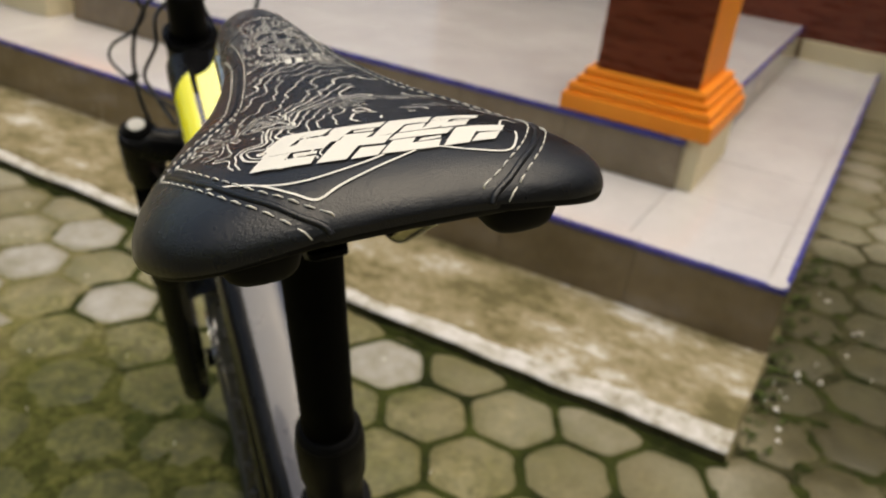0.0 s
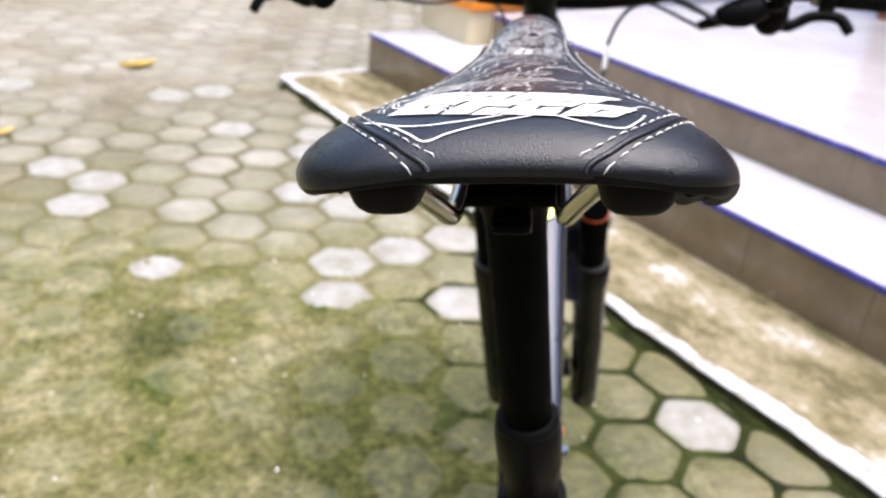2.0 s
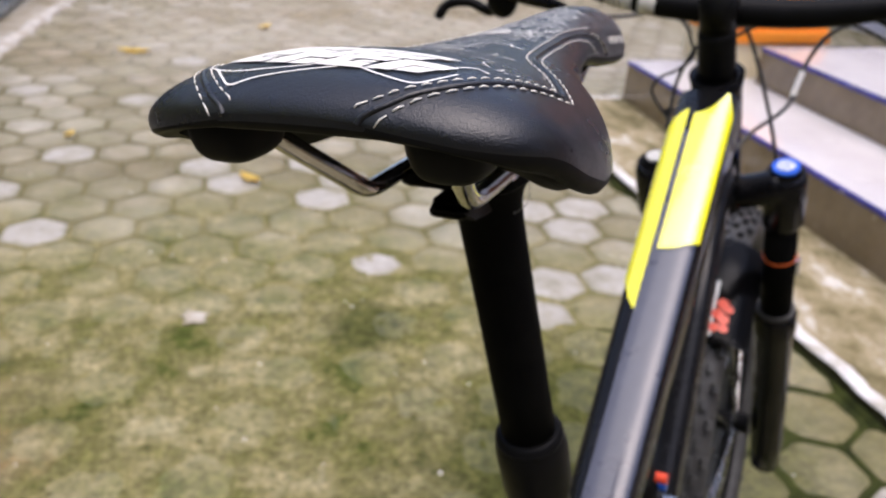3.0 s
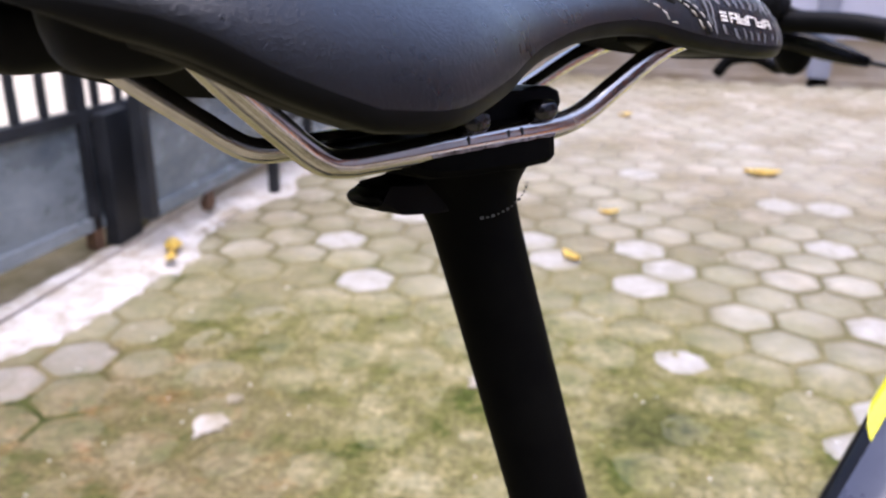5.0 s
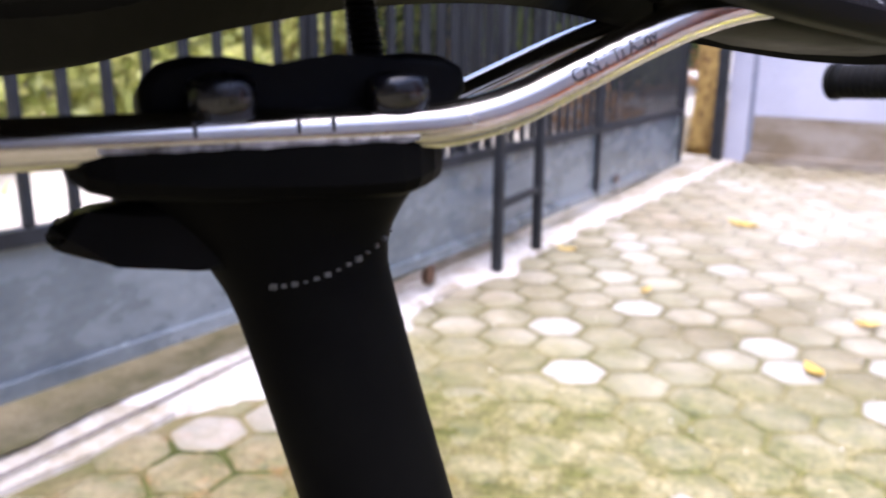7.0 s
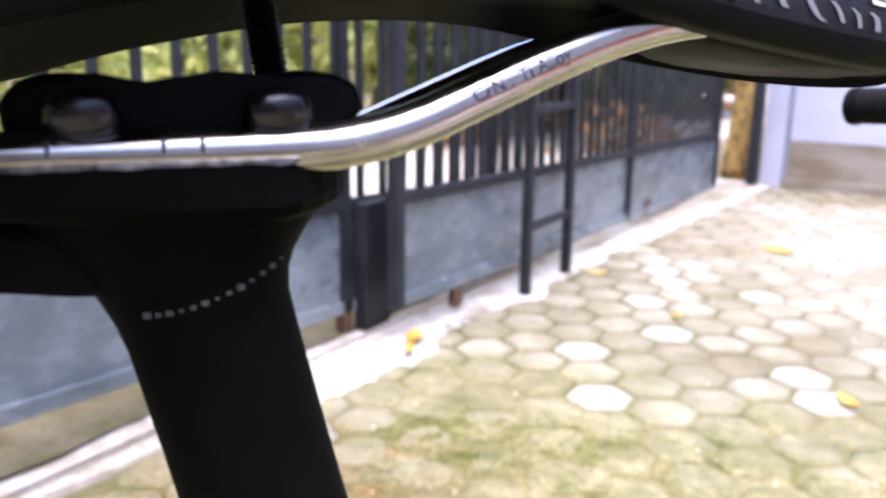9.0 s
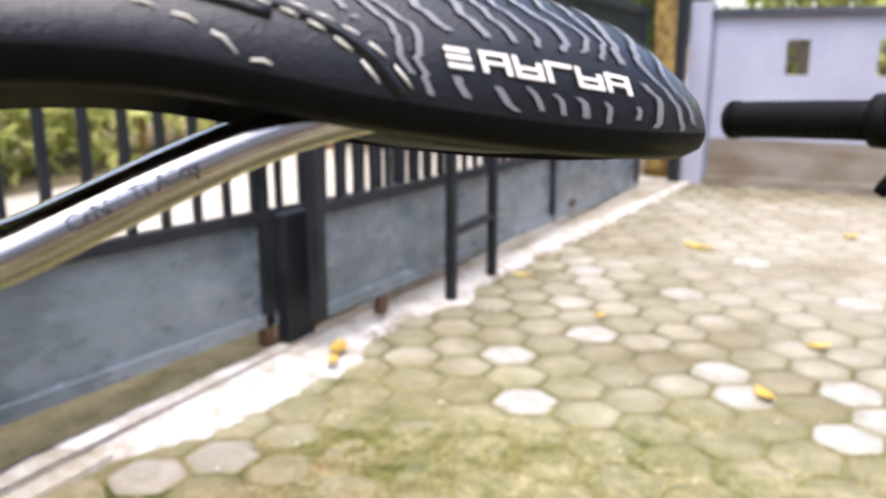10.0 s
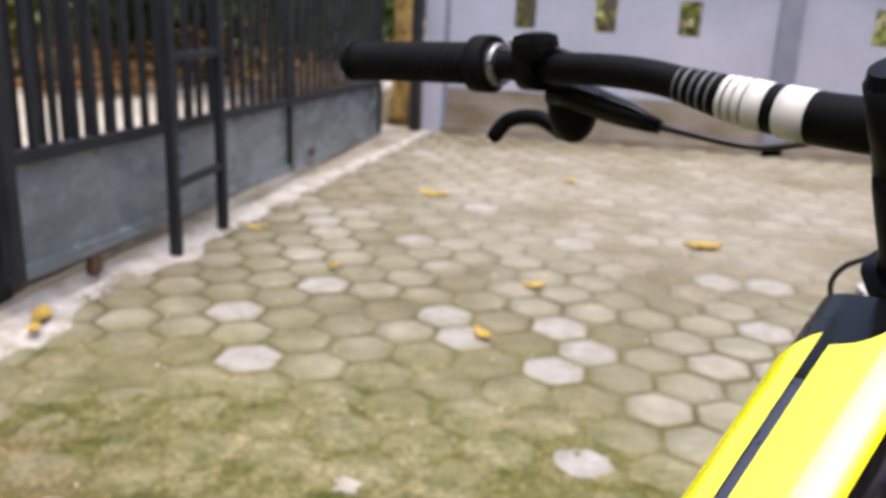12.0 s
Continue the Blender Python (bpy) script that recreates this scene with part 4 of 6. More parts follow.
for s in (1, -1):
    wing, nose = [(s * x + OFF, y) for x, y in SEAM_WING], [(s * x + OFF, y) for x, y in SEAM_NOSE]
    bm = bmesh.new()
    for path in (wing, nose):
        q = [over(x, y, -0.0002) for x, y in spline2(path, 8)]
        sweep(bm, [c for c in q], 0.0011, 8)
    drop = smooth_path([(y, a, 0) for y, a in SEAM_DROP], 6)
    sweep(bm, [flank(v.x, s * v.y, -0.0002) for v in drop], 0.0011, 8)
    part("seam_piping", bm, LEATHER, saddle, smooth=True)
    bm = bmesh.new()
    for path in (wing, nose):
        stitch_row(bm, path, 0.0027)
        stitch_row(bm, path, -0.0027)
    for off in (-0.0027, 0.0027):
        for k in range(5):
            u = [SEAM_DROP[0][0] + (SEAM_DROP[-1][0] - SEAM_DROP[0][0]) * (k + f) / 5 for f in (0.08, 0.42, 0.76)]
            q = [flank(y + off, s * float(np.interp(y, [p[0] for p in SEAM_DROP], [p[1] for p in SEAM_DROP])), 0.0003) for y in u]
            sweep(bm, q, [0.00022, 0.00034, 0.00022], 6)
    part("stitching", bm, THREAD, saddle, "pale double stitching", True)


# contour lines printed on the cover, broken like a worn map
def field(x, y):
    """Long arcs across the middle, ragged coasts on the left wing and the nose."""
    ragged = 1.0 if y > 0.105 or (x < -0.016 and y < 0.03) else 0.30 + 0.5 * max(0.0, noise.noise((x * 30, y * 30, 4)))
    r = math.hypot(x - 0.02, (y + 0.002) * 0.9)
    return (r if y < 0.105 else 0.1) * 34 + 0.65 * noise.noise((x * 30 + 5, y * 22, 1.5)) + ragged * (0.55 * noise.noise((x * 85, y * 70, 7.1)) + 0.30 * noise.noise((x * 200, y * 170, 3.3)))


def inked(x, y):
    """How densely the lines are printed: thick on the left wing and the nose, thin to the right."""
    w = station(y)[0]
    x -= OFF
    rim = float(np.interp(y, [p[1] for p in SEAM_NOSE], [p[0] for p in SEAM_NOSE])) - 0.004 if y > 0.012 else 0.05 + 0.35 * y
    if abs(x) > min(rim, 0.9 * w) or y > 0.245:
        return 0.0
    if y > 0.185 or y > 0.15 and abs(x) > 0.55 * w:
        return 0.0
    if y > 0.11:
        return 1.05 if y < 0.175 else 0.8
    if x < -0.014 and y < 0.035:
        return 1.2 if y > -0.030 - 0.35 * (x + 0.014) else 0.0
    if y < -0.006:
        return 0.0
    return 0.85 if x < 0.006 + 0.1 * y else 0.36


bm = bmesh.new()
cell = 0.00125
gx, gy = range(-46, 47), range(-30, 196)
val = {(i, j): field(i * cell, j * cell) for i in gx for j in gy}
LEVELS = [-1.5 + 0.19 * k for k in range(36)]
for i in list(gx)[:-1]:
    for j in list(gy)[:-1]:
        cx, cy = (i + 0.5) * cell, (j + 0.5) * cell
        d = inked(cx, cy)
        if d <= 0 or noise.noise((cx * 60 + 9, cy * 45, 11)) * 0.75 + 0.42 > d:
            continue
        corners = [(i, j), (i + 1, j), (i + 1, j + 1), (i, j + 1)]
        v = [val[c] for c in corners]
        for lv in LEVELS:
            if not (min(v) < lv < max(v)):
                continue
            cuts = []
            for k in range(4):
                a, b = v[k], v[(k + 1) % 4]
                if (a < lv) != (b < lv):
                    t = (lv - a) / (b - a)
                    p, q = corners[k], corners[(k + 1) % 4]
                    cuts.append(((p[0] + (q[0] - p[0]) * t) * cell, (p[1] + (q[1] - p[1]) * t) * cell))
            if len(cuts) == 2:
                (x0, y0), (x1, y1) = cuts
                l = math.hypot(x1 - x0, y1 - y0)
                if l > 1e-5:
                    ex, ey = (x1 - x0) / l * 0.00012, (y1 - y0) / l * 0.00012
                    ribbon(bm, [(x0 - ex, y0 - ey), (x1 + ex, y1 + ey)], 0.0005 if lv * 3 % 1 > 0.25 else 0.00085)
tagged(part("printed_map", bm, INK, saddle, "white printed contour lines"), kind="stuff")

# a few long lines behind the emblem
for path in ([(-0.0459, -0.0244), (-0.034, -0.0319), (-0.0252, -0.0400), (-0.0198, -0.0434), (-0.0127, -0.041), (0.0042, -0.035), (0.0110, -0.0325)], [(-0.0400, -0.0280), (-0.0299, -0.0343), (-0.0212, -0.0363), (-0.0118, -0.0355), (-0.0034, -0.0338), (0.0020, -0.0320)],
             [(0.0169, -0.0315), (0.0265, -0.0353), (0.0372, -0.0368), (0.0425, -0.031), (0.0450, -0.025)], [(0.0420, -0.0200), (0.0455, -0.0140), (0.0500, -0.0150)]):
    bm = bmesh.new()
    ribbon(bm, spline2(path, 10), 0.0007)
    part("contour_line", bm, INK, saddle)

# emblem: two rows of slanted white blocks


def slab2(bm, outline, lift=0.0005):
    """A printed patch with its outline in (x, y), cut fine so that it follows the cover."""
    (ax, ay), (bx, by), (cx, cy), (dx, dy) = outline
    nu, nv = 8, 4
    g = []
    for i in range(nu + 1):
        u = i / nu
        g.append([])
        for j in range(nv + 1):
            v = j / nv
            x = (ax * (1 - u) + bx * u) * (1 - v) + (dx * (1 - u) + cx * u) * v
            y = (ay * (1 - u) + by * u) * (1 - v) + (dy * (1 - u) + cy * u) * v
            g[-1].append(bm.verts.new(over(x, y, lift)))
    for i in range(nu):
        for j in range(nv):
            bm.faces.new((g[i][j], g[i + 1][j], g[i + 1][j + 1], g[i][j + 1]))


for row, (x0, step, y0, ht) in enumerate(((-0.0290, 0.0152, 0.0112, 0.0096), (-0.0345, 0.0178, 0.0, 0.0104))):
    for k in range(4):
        bm = bmesh.new()
        x, wd, sl = x0 + k * step, step * 0.87, 0.0085
        P = lambda u, v: (x + u * wd + v * sl, y0 + v * ht - 0.0325 + 3.2 * (x + u * wd - 0.012) ** 2)
        rag = random.Random(40 + 7 * k + row)
        jag = lambda p: (p[0] + rag.uniform(-0.0005, 0.0005), p[1] + rag.uniform(-0.0004, 0.0004))
        quad = lambda u0, u1, v0, v1: slab2(bm, [jag(P(u0, v0)), jag(P(u1, v0)), jag(P(u1, v1)), jag(P(u0, v1))])
        if (k + row) % 2 == 0:
            quad(0.0, 0.52, 0.0, 1.0)
            quad(0.52, 1.06, 0.54, 1.0)
            quad(0.62, 1.12, 0.0, 0.46)
        else:
            quad(-0.04, 1.08, 0.64, 1.0)
            quad(0.0, 0.46, 0.0, 0.64)
            quad(0.46, 1.06, 0.0, 0.34)
            quad(0.58, 1.0, 0.42, 0.56)
        part("emblem_block", bm, INK, saddle, "white slanted emblem block")
bm = bmesh.new()
for k in range(2):
    slab2(bm, [(-0.0005 + k * 0.0045, 0.100), (0.0022 + k * 0.0045, 0.100), (0.0034 + k * 0.0045, 0.108), (0.0007 + k * 0.0045, 0.108)])
part("nose_mark", bm, INK, saddle)


# lines that run over the flanks of the nose, and the small mark on them
for s in (1, -1):
    bm = bmesh.new()
    rnd = random.Random(31 + s)
    for k in range(18):
        y = 0.150 + k * 0.0055 + rnd.uniform(-0.0008, 0.0008)
        a0, a1 = (rnd.uniform(2, 10) if y > 0.195 else rnd.uniform(26, 36)), rnd.uniform(85, 90)
        wd = rnd.uniform(0.00055, 0.00085)
        prev = None
        for i in range(44):
            a = a0 + (a1 - a0) * i / 43
            yy = y + 0.0011 * math.sin(round(a / 7) * 1.1 + 0.5 * k) + 0.0075 * (a - 50) / 45 + 0.0034 * noise.noise((a * 0.06, k * 0.35, s))
            if yy > 0.250 or yy < (0.146 if a < 54 else 0.178 + 0.0004 * (a - 54)) or (s > 0 and 62 < a < 78.5 and 0.193 < yy < 0.235):
                prev = None
                continue
            cur = (bm.verts.new(flank(yy - wd, s * a, 0.0004)), bm.verts.new(flank(yy + wd, s * a, 0.0004)))
            if prev:
                bm.faces.new((prev[0], cur[0], cur[1], prev[1]))
            prev = cur
    part("flank_print", bm, INK_SILVER, saddle, "silver printed lines")
    for k in range(6):
        bm = bmesh.new()
        y0 = 0.1955 + k * 0.0062 if s > 0 else 0.2315 - k * 0.0062
        d = 1 if s > 0 else -1

        def bar(u0, u1, v0, v1):
            g = []
            for i in range(4):
                u = u0 + (u1 - u0) * i / 3
                g.append([bm.verts.new(flank(y0 + d * (u * 0.0056 - 0.0006 * v), s * (76 - 8.5 * v), 0.0005)) for v in (v0, (v0 + v1) / 2, v1)])
            for a, b in zip(g, g[1:]):
                for i in range(2):
                    bm.faces.new((a[i], b[i], b[i + 1], a[i + 1]))

        if k == 0:
            for v in (0.0, 0.37, 0.72):
                bar(0, 0.8, v, v + 0.24)
        else:
            bar(0, 0.2, 0, 1)
            bar(0.2, 1, 0.78 if k % 2 else 0.0, 1.0 if k % 2 else 0.22)
            if k != 3:
                bar(0.78, 1, 0, 0.8)
                bar(0.2, 0.8, 0.38, 0.56)
        part("flank_mark", bm, INK, saddle, "small white mark of plain bars")

# under-shell, rear bumpers and nose box
bm = bmesh.new()
rows = []
for y in [q for q in ys if -0.034 < q < 0.25]:
    w, top, edge = station(y)
    k = 0.88
    drop = 0.0048 - 0.0025 * max(0, min(1, (y - 0.175) / 0.02))
    mid = max(edge - 0.003, top - 0.0105 - 0.10 * min(max(0, y + 0.03), 0.05) - 0.02 * max(0, y - 0.03))
    prof = [(-w * k, edge - 0.003), (-w * k * 0.9, edge - drop), (-w * 0.58, (edge - drop) * 0.15 + mid * 0.85), (w * 0.58, (lip(y, 1) - drop) * 0.15 + mid * 0.85), (w * k * 0.9, lip(y, 1) - drop), (w * k, lip(y, 1) - 0.003), (w * 0.3, mid + 0.003), (-w * 0.3, mid + 0.003)]
    rows.append([bm.verts.new(Vector((x + OFF, y, z))) for x, z in prof])
for r0, r1 in zip(rows, rows[1:]):
    for k in range(8):
        bm.faces.new((r0[k], r0[(k + 1) % 8], r1[(k + 1) % 8], r1[k]))
bm.faces.new(rows[0])
bm.faces.new(rows[-1])
part("under_shell", bm, SHELL, saddle, "black plastic shell", True)
for s in (1, -1):
    bm = bmesh.new()
    bmesh.ops.create_uvsphere(bm, u_segments=20, v_segments=12, radius=1)
    for v in bm.verts:
        p = [math.copysign(abs(c) ** 0.62, c) for c in v.co]
        v.co = Vector((s * 0.0395 + OFF + p[0] * (0.0128 + 0.002 * p[2]), -0.0245 + p[1] * (0.0150 + 0.002 * p[2]), 1.0960 + p[2] * 0.0098))
    part("rail_socket", bm, SHELL, saddle, smooth=True)
    rail = [(s * x, y, z) for x, y, z in ((0.0365, -0.012, 1.0935), (0.0322, -0.002, 1.0838), (0.0280, 0.0085, 1.0746), (0.0252, 0.0165, 1.0678), (0.0236, 0.0225, 1.0628), (0.0228, 0.0275, 1.0597), (0.0223, 0.0330, 1.0583), (0.0220, 0.042, 1.0579), (0.022, 0.080, 1.0579), (0.022, 0.108, 1.0580), (0.0217, 0.1195, 1.0590), (0.0210, 0.1295, 1.0616), (0.0202, 0.1400, 1.0658), (0.0191, 0.1570, 1.0727), (0.0184, 0.1680, 1.0765), (0.0176, 0.1815, 1.0797), (0.0168, 0.2000, 1.0818))]
    rail_ob = part("rail", tube([Vector(p) for p in rail], 0.0039, 20, 8), RAIL, saddle, "polished titanium rail", True)
    for y in (0.0735, 0.089, 0.0945):
        part("scale_mark", boxed(-0.0003, 0.0003, -0.0003, 0.0003, -0.0011, 0.0011, 0.0, Matrix.Translation((s * 0.02575, y, 1.0590))), DARKTEXT, rail_ob)
# nose box
bm = bmesh.new()
rows = []
for y, w, z0 in ((0.176, 0.010, 1.0800), (0.184, 0.0150, 1.0780), (0.191, 0.0168, 1.0755), (0.199, 0.0172, 1.0738), (0.217, 0.0155, 1.0716), (0.236, 0.0120, 1.0706), (0.246, 0.0080, 1.0712), (0.2520, 0.0040, 1.0725)):
    rows.append([bm.verts.new(Vector((x + OFF, y, z))) for x, z in ((-w, 1.0805), (-w, z0 + 0.003), (-w * 0.7, z0), (w * 0.7, z0), (w, z0 + 0.003), (w, 1.0805))])
for r0, r1 in zip(rows, rows[1:]):
    for k in range(6):
        bm.faces.new((r0[k], r0[(k + 1) % 6], r1[(k + 1) % 6], r1[k]))
bm.faces.new(rows[0])
bm.faces.new(rows[-1])
part("nose_box", bm, SHELL, saddle, smooth=True)
# print on the right rail
txt = bpy.data.curves.new("rail_text", "FONT")
txt.body, txt.size, txt.extrude, txt.align_x, txt.align_y = "CrN / Ti Alloy", 0.0034, 0.0, "CENTER", "CENTER"
tob = new("rail_text", txt)
bpy.context.view_layer.update()
me = bpy.data.meshes.new_from_object(tob)
bpy.data.objects.remove(tob)
a, b = Vector((0.0204, 0.1375, 1.0648)), Vector((0.0191, 0.1570, 1.0727))
along = (b - a).normalized()
outw = Vector((1, 0, 0.12))
outw = (outw - along * outw.dot(along)).normalized()
upv = outw.cross(along)
mid = (a + b) / 2
for v in me.vertices:
    u, h = v.co.x, v.co.y
    ang = h / 0.0036
    v.co = (mid + along * u + outw * 0.00402 * math.cos(ang) + upv * 0.00402 * math.sin(ang))
me.materials.append(DARKTEXT)
rt = new("rail_print", me)
rt.parent = saddle

# --- seat post ---
POST = lambda z: Vector((0.0006 + 0.0287 * (1 - z), 0.1015 + 0.23 * (1 - z), z))
bm = bmesh.new()
lathe(bm, [(POST(0.80), 0.0148), (POST(0.872), 0.0148)], 32)
post = part("seatpost", bm, STANCHION, bike, "black telescopic seat post", True)


def side_prism(bm, outline, x0, x1, bevel=0.0015):
    """A block with its outline given in (y, z)."""
    lo = [bm.verts.new((x0, y, z)) for y, z in outline]
    hi = [bm.verts.new((x1, y, z)) for y, z in outline]
    n = len(outline)
    fs = [bm.faces.new(lo), bm.faces.new(hi[::-1])]
    for k in range(n):
        fs.append(bm.faces.new((lo[k], hi[k], hi[(k + 1) % n], lo[(k + 1) % n])))
    if bevel:
        bmesh.ops.bevel(bm, geom=list({e for f in fs for e in f.edges}), offset=bevel, segments=2, affect="EDGES", profile=0.6)
    return bm


bm = bmesh.new()
rows = []
for y, w, zb in ((0.0545, 0.0170, 1.0535), (0.0555, 0.0215, 1.0518), (0.0580, 0.0247, 1.0502), (0.0620, 0.0255, 1.0490), (0.0750, 0.0256, 1.0476), (0.0950, 0.0257, 1.0465), (0.1060, 0.0257, 1.0465), (0.1090, 0.0248, 1.0470),
                 (0.1130, 0.0205, 1.0478), (0.1165, 0.0150, 1.0486), (0.1188, 0.0095, 1.0498), (0.1200, 0.0040, 1.0515)):
    zt = 1.0570 if y < 0.11 else 1.0570 - (y - 0.11) * 0.28
    rows.append([bm.verts.new(p) for p in ((-w, y, zt - 0.0005), (-w, y, zb + 0.0028), (-w * 0.93, y, zb + 0.0009), (-w * 0.78, y, zb), (w * 0.78, y, zb), (w * 0.93, y, zb + 0.0009), (w, y, zb + 0.0028), (w, y, zt - 0.0005), (w * 0.975, y, zt), (-w * 0.975, y, zt))])
for r0, r1 in zip(rows, rows[1:]):
    for k in range(10):
        bm.faces.new((r0[k], r0[(k + 1) % 10], r1[(k + 1) % 10], r1[k]))
bm.faces.new(rows[0])
bm.faces.new(rows[-1])
part("lower_cradle", bm, STANCHION, post, "black forged clamp cradle")
# bare metal where the cradle's edge is worn
for s in (1, -1):
    bm = bmesh.new()
    prev = None
    for k in range(33):
        y = 0.060 + k * 0.00152
        h = 0.0003 + 0.0005 * max(0, noise.noise((k * 0.35, 3, s)))
        cur = [bm.verts.new((s * x, y, z)) for x, z in ((0.02585, 1.0563 - 1.3 * h), (0.0259, 1.0566), (0.0252, 1.05725), (0.0246, 1.05725))]
        if prev:
            for a in range(3):
                bm.faces.new((prev[a], prev[a + 1], cur[a + 1], cur[a]))
        prev = cur
    part("worn_edge", bm, WORNMETAL, post, "bare worn metal edge")
bm = bmesh.new()
rings = []
for z, cy, ry, rx in ((0.870, 0.1314, 0.0150, 0.0150), (0.92, 0.1199, 0.0150, 0.0150), (0.97, 0.1084, 0.0150, 0.0150), (1.004, 0.1006, 0.0150, 0.0150), (1.010, 0.0992, 0.0151, 0.0151), (1.018, 0.0974, 0.0152, 0.0151), (1.024, 0.0960, 0.0153, 0.0151), (1.029, 0.0946, 0.0157, 0.0154), (1.033, 0.0932, 0.0164, 0.0159), (1.037, 0.0921, 0.0177, 0.0168), (1.0405, 0.0913, 0.0197, 0.0180), (1.0440, 0.0908, 0.0224, 0.0200), (1.0470, 0.0905, 0.0248, 0.0225), (1.0495, 0.0903, 0.0258, 0.0236)):
    rings.append([bm.verts.new((0.0006 + 0.0287 * (1 - z) + rx * math.cos(a), cy + ry * math.sin(a), z)) for a in (2 * math.pi * k / 32 for k in range(32))])
for r0, r1 in zip(rings, rings[1:]):
    for k in range(32):
        bm.faces.new((r0[k], r0[(k + 1) % 32], r1[(k + 1) % 32], r1[k]))
bm.faces.new(rings[0])
bm.faces.new(rings[-1])
part("clamp_neck", bm, STANCHION, post, "black sliding tube flaring into the clamp", True)
beak = [(0.085, 1.0465), (0.066, 1.0480), (0.0570, 1.0466), (0.0518, 1.0450), (0.0500, 1.0426), (0.0520, 1.0398), (0.061, 1.0370), (0.0735, 1.0352), (0.085, 1.0335)]
part("clamp_beak", side_prism(bmesh.new(), beak, -0.0085, 0.0085, 0.003), ANODISED, post, "", True)
upper = [(0.0665, 1.0605), (0.0660, 1.0660), (0.0690, 1.0695), (0.0740, 1.0707), (0.0800, 1.0703), (0.0870, 1.0689), (0.0980, 1.0686), (0.1040, 1.0700), (0.1100, 1.0710), (0.1165, 1.0704), (0.1205, 1.0685), (0.1215, 1.0640), (0.1170, 1.0600)]
part("upper_clamp", side_prism(bmesh.new(), upper, -0.0165, 0.0170, 0.002), ANODISED, post, "black upper clamp plate", True)
for s in (1, -1):
    for y in (0.0782, 0.1062):
        bm = bmesh.new()
        bmesh.ops.create_uvsphere(bm, u_segments=20, v_segments=12, radius=1)
        for v in bm.verts:
            v.co = Vector((s * 0.0222 + v.co.x * 0.0050, y + math.copysign(abs(v.co.y) ** 0.75, v.co.y) * 0.0054 * (1 - 0.10 * v.co.z), 1.0641 + (0.0033 * v.co.z ** 0.55 if v.co.z > 0 else 0.0042 * v.co.z)))
        part("clamp_ear", bm, EAR, post, smooth=True)
# upright adjusting screw with its thread, behind the clamp
bm = bmesh.new()
lathe(bm, [(Vector((0.0, 0.1090, 1.066)), 0.0034), (Vector((0.0, 0.1082, 1.072)), 0.0028), (Vector((0.0, 0.1056, 1.094)), 0.0027)], 16)
for k in range(18):
    z = 1.0712 + 0.00115 * k
    y = 0.1083 - (z - 1.0712) * 0.115
    lathe(bm, [(Vector((0, y, z - 0.0004)), 0.0027), (Vector((0, y, z)), 0.0033), (Vector((0, y, z + 0.0004)), 0.0027)], 16)
part("clamp_screw", bm, ANODISED, post, "black threaded clamp screw")
bm = bmesh.new()
for k in range(13):
    a = radians(-28 + k * 6.2)
    z = 1.0325 + 0.0075 * (k / 12) ** 1.8
    w = 1 + max(0, z - 1.031) * 16
    p = Vector((0.002 + 0.0158 * w * math.cos(a), 0.0928 + 0.0166 * w * math.sin(a), z))
    sz = 0.0009 if k in (0, 8) else 0.00035 + 0.0002 * (k % 3)
    bmesh.ops.create_cube(bm, size=1, matrix=Matrix.Translation(p) @ Matrix.Rotation(a, 4, "Z") @ Matrix.Diagonal((0.0005, sz + 0.0003, sz, 1)))
part("post_print", bm, INK_FAINT, post, "tiny white illegible print")
bm = bmesh.new()
lathe(bm, [(POST(0.800), 0.0172), (POST(0.838), 0.0175), (POST(0.846), 0.0200), (POST(0.872), 0.0205), (POST(0.880), 0.0198), (POST(0.8865), 0.0183), (POST(0.8895), 0.0165)], 32)
part("collar", bm, ANODISED, post, "black collar of the telescopic post", True)
bm = bmesh.new()
lathe(bm, [(POST(0.884), 0.01915), (POST(0.8855), 0.01905)], 32)
part("collar_ring", bm, ANODISED, post, smooth=True)

# --- frame ---
ROUND_BOX = [(math.copysign(abs(math.cos(a)) ** 0.55, math.cos(a)), math.copysign(abs(math.sin(a)) ** 0.55, math.sin(a))) for a in (2 * math.pi * k / 28 for k in range(28))]
STEER = lambda z: Vector((0, 0.690 + (1.05 - z) * 0.40, z))
TOP = [(0, 0.690, 0.925), (0, 0.60, 0.875), (0, 0.50, 0.818), (0, 0.40, 0.762), (0, 0.30, 0.705), (0, 0.20, 0.650)]
frame_root = part("frame", tube(TOP, [0.033, 0.0325, 0.031, 0.029, 0.027, 0.026], 28, section=ROUND_BOX), PAINT, bike, "gloss black frame with yellow panels and a painted sheen stripe", True)
part("down_tube", tube([(0, 0.745, 0.845), (0, 0.63, 0.705), (0, 0.44, 0.480), (0, 0.29, 0.345)], [0.026, 0.025, 0.025, 0.026], 24, section=ROUND_BOX), PAINT, frame_root, smooth=True)
part("seat_tube", tube([POST(0.805), POST(0.60), (0.0, 0.285, 0.345)], [0.0195, 0.020, 0.022], 24), PAINT, frame_root, smooth=True)
part("seat_clamp", tube([POST(0.792), POST(0.810)], 0.0225, 24), ANODISED, frame_root)
part("head_tube", tube([STEER(0.812), STEER(0.824), STEER(0.945), STEER(0.960)], [0.030, 0.0275, 0.0275, 0.030], 28), PAINT, frame_root, smooth=True)
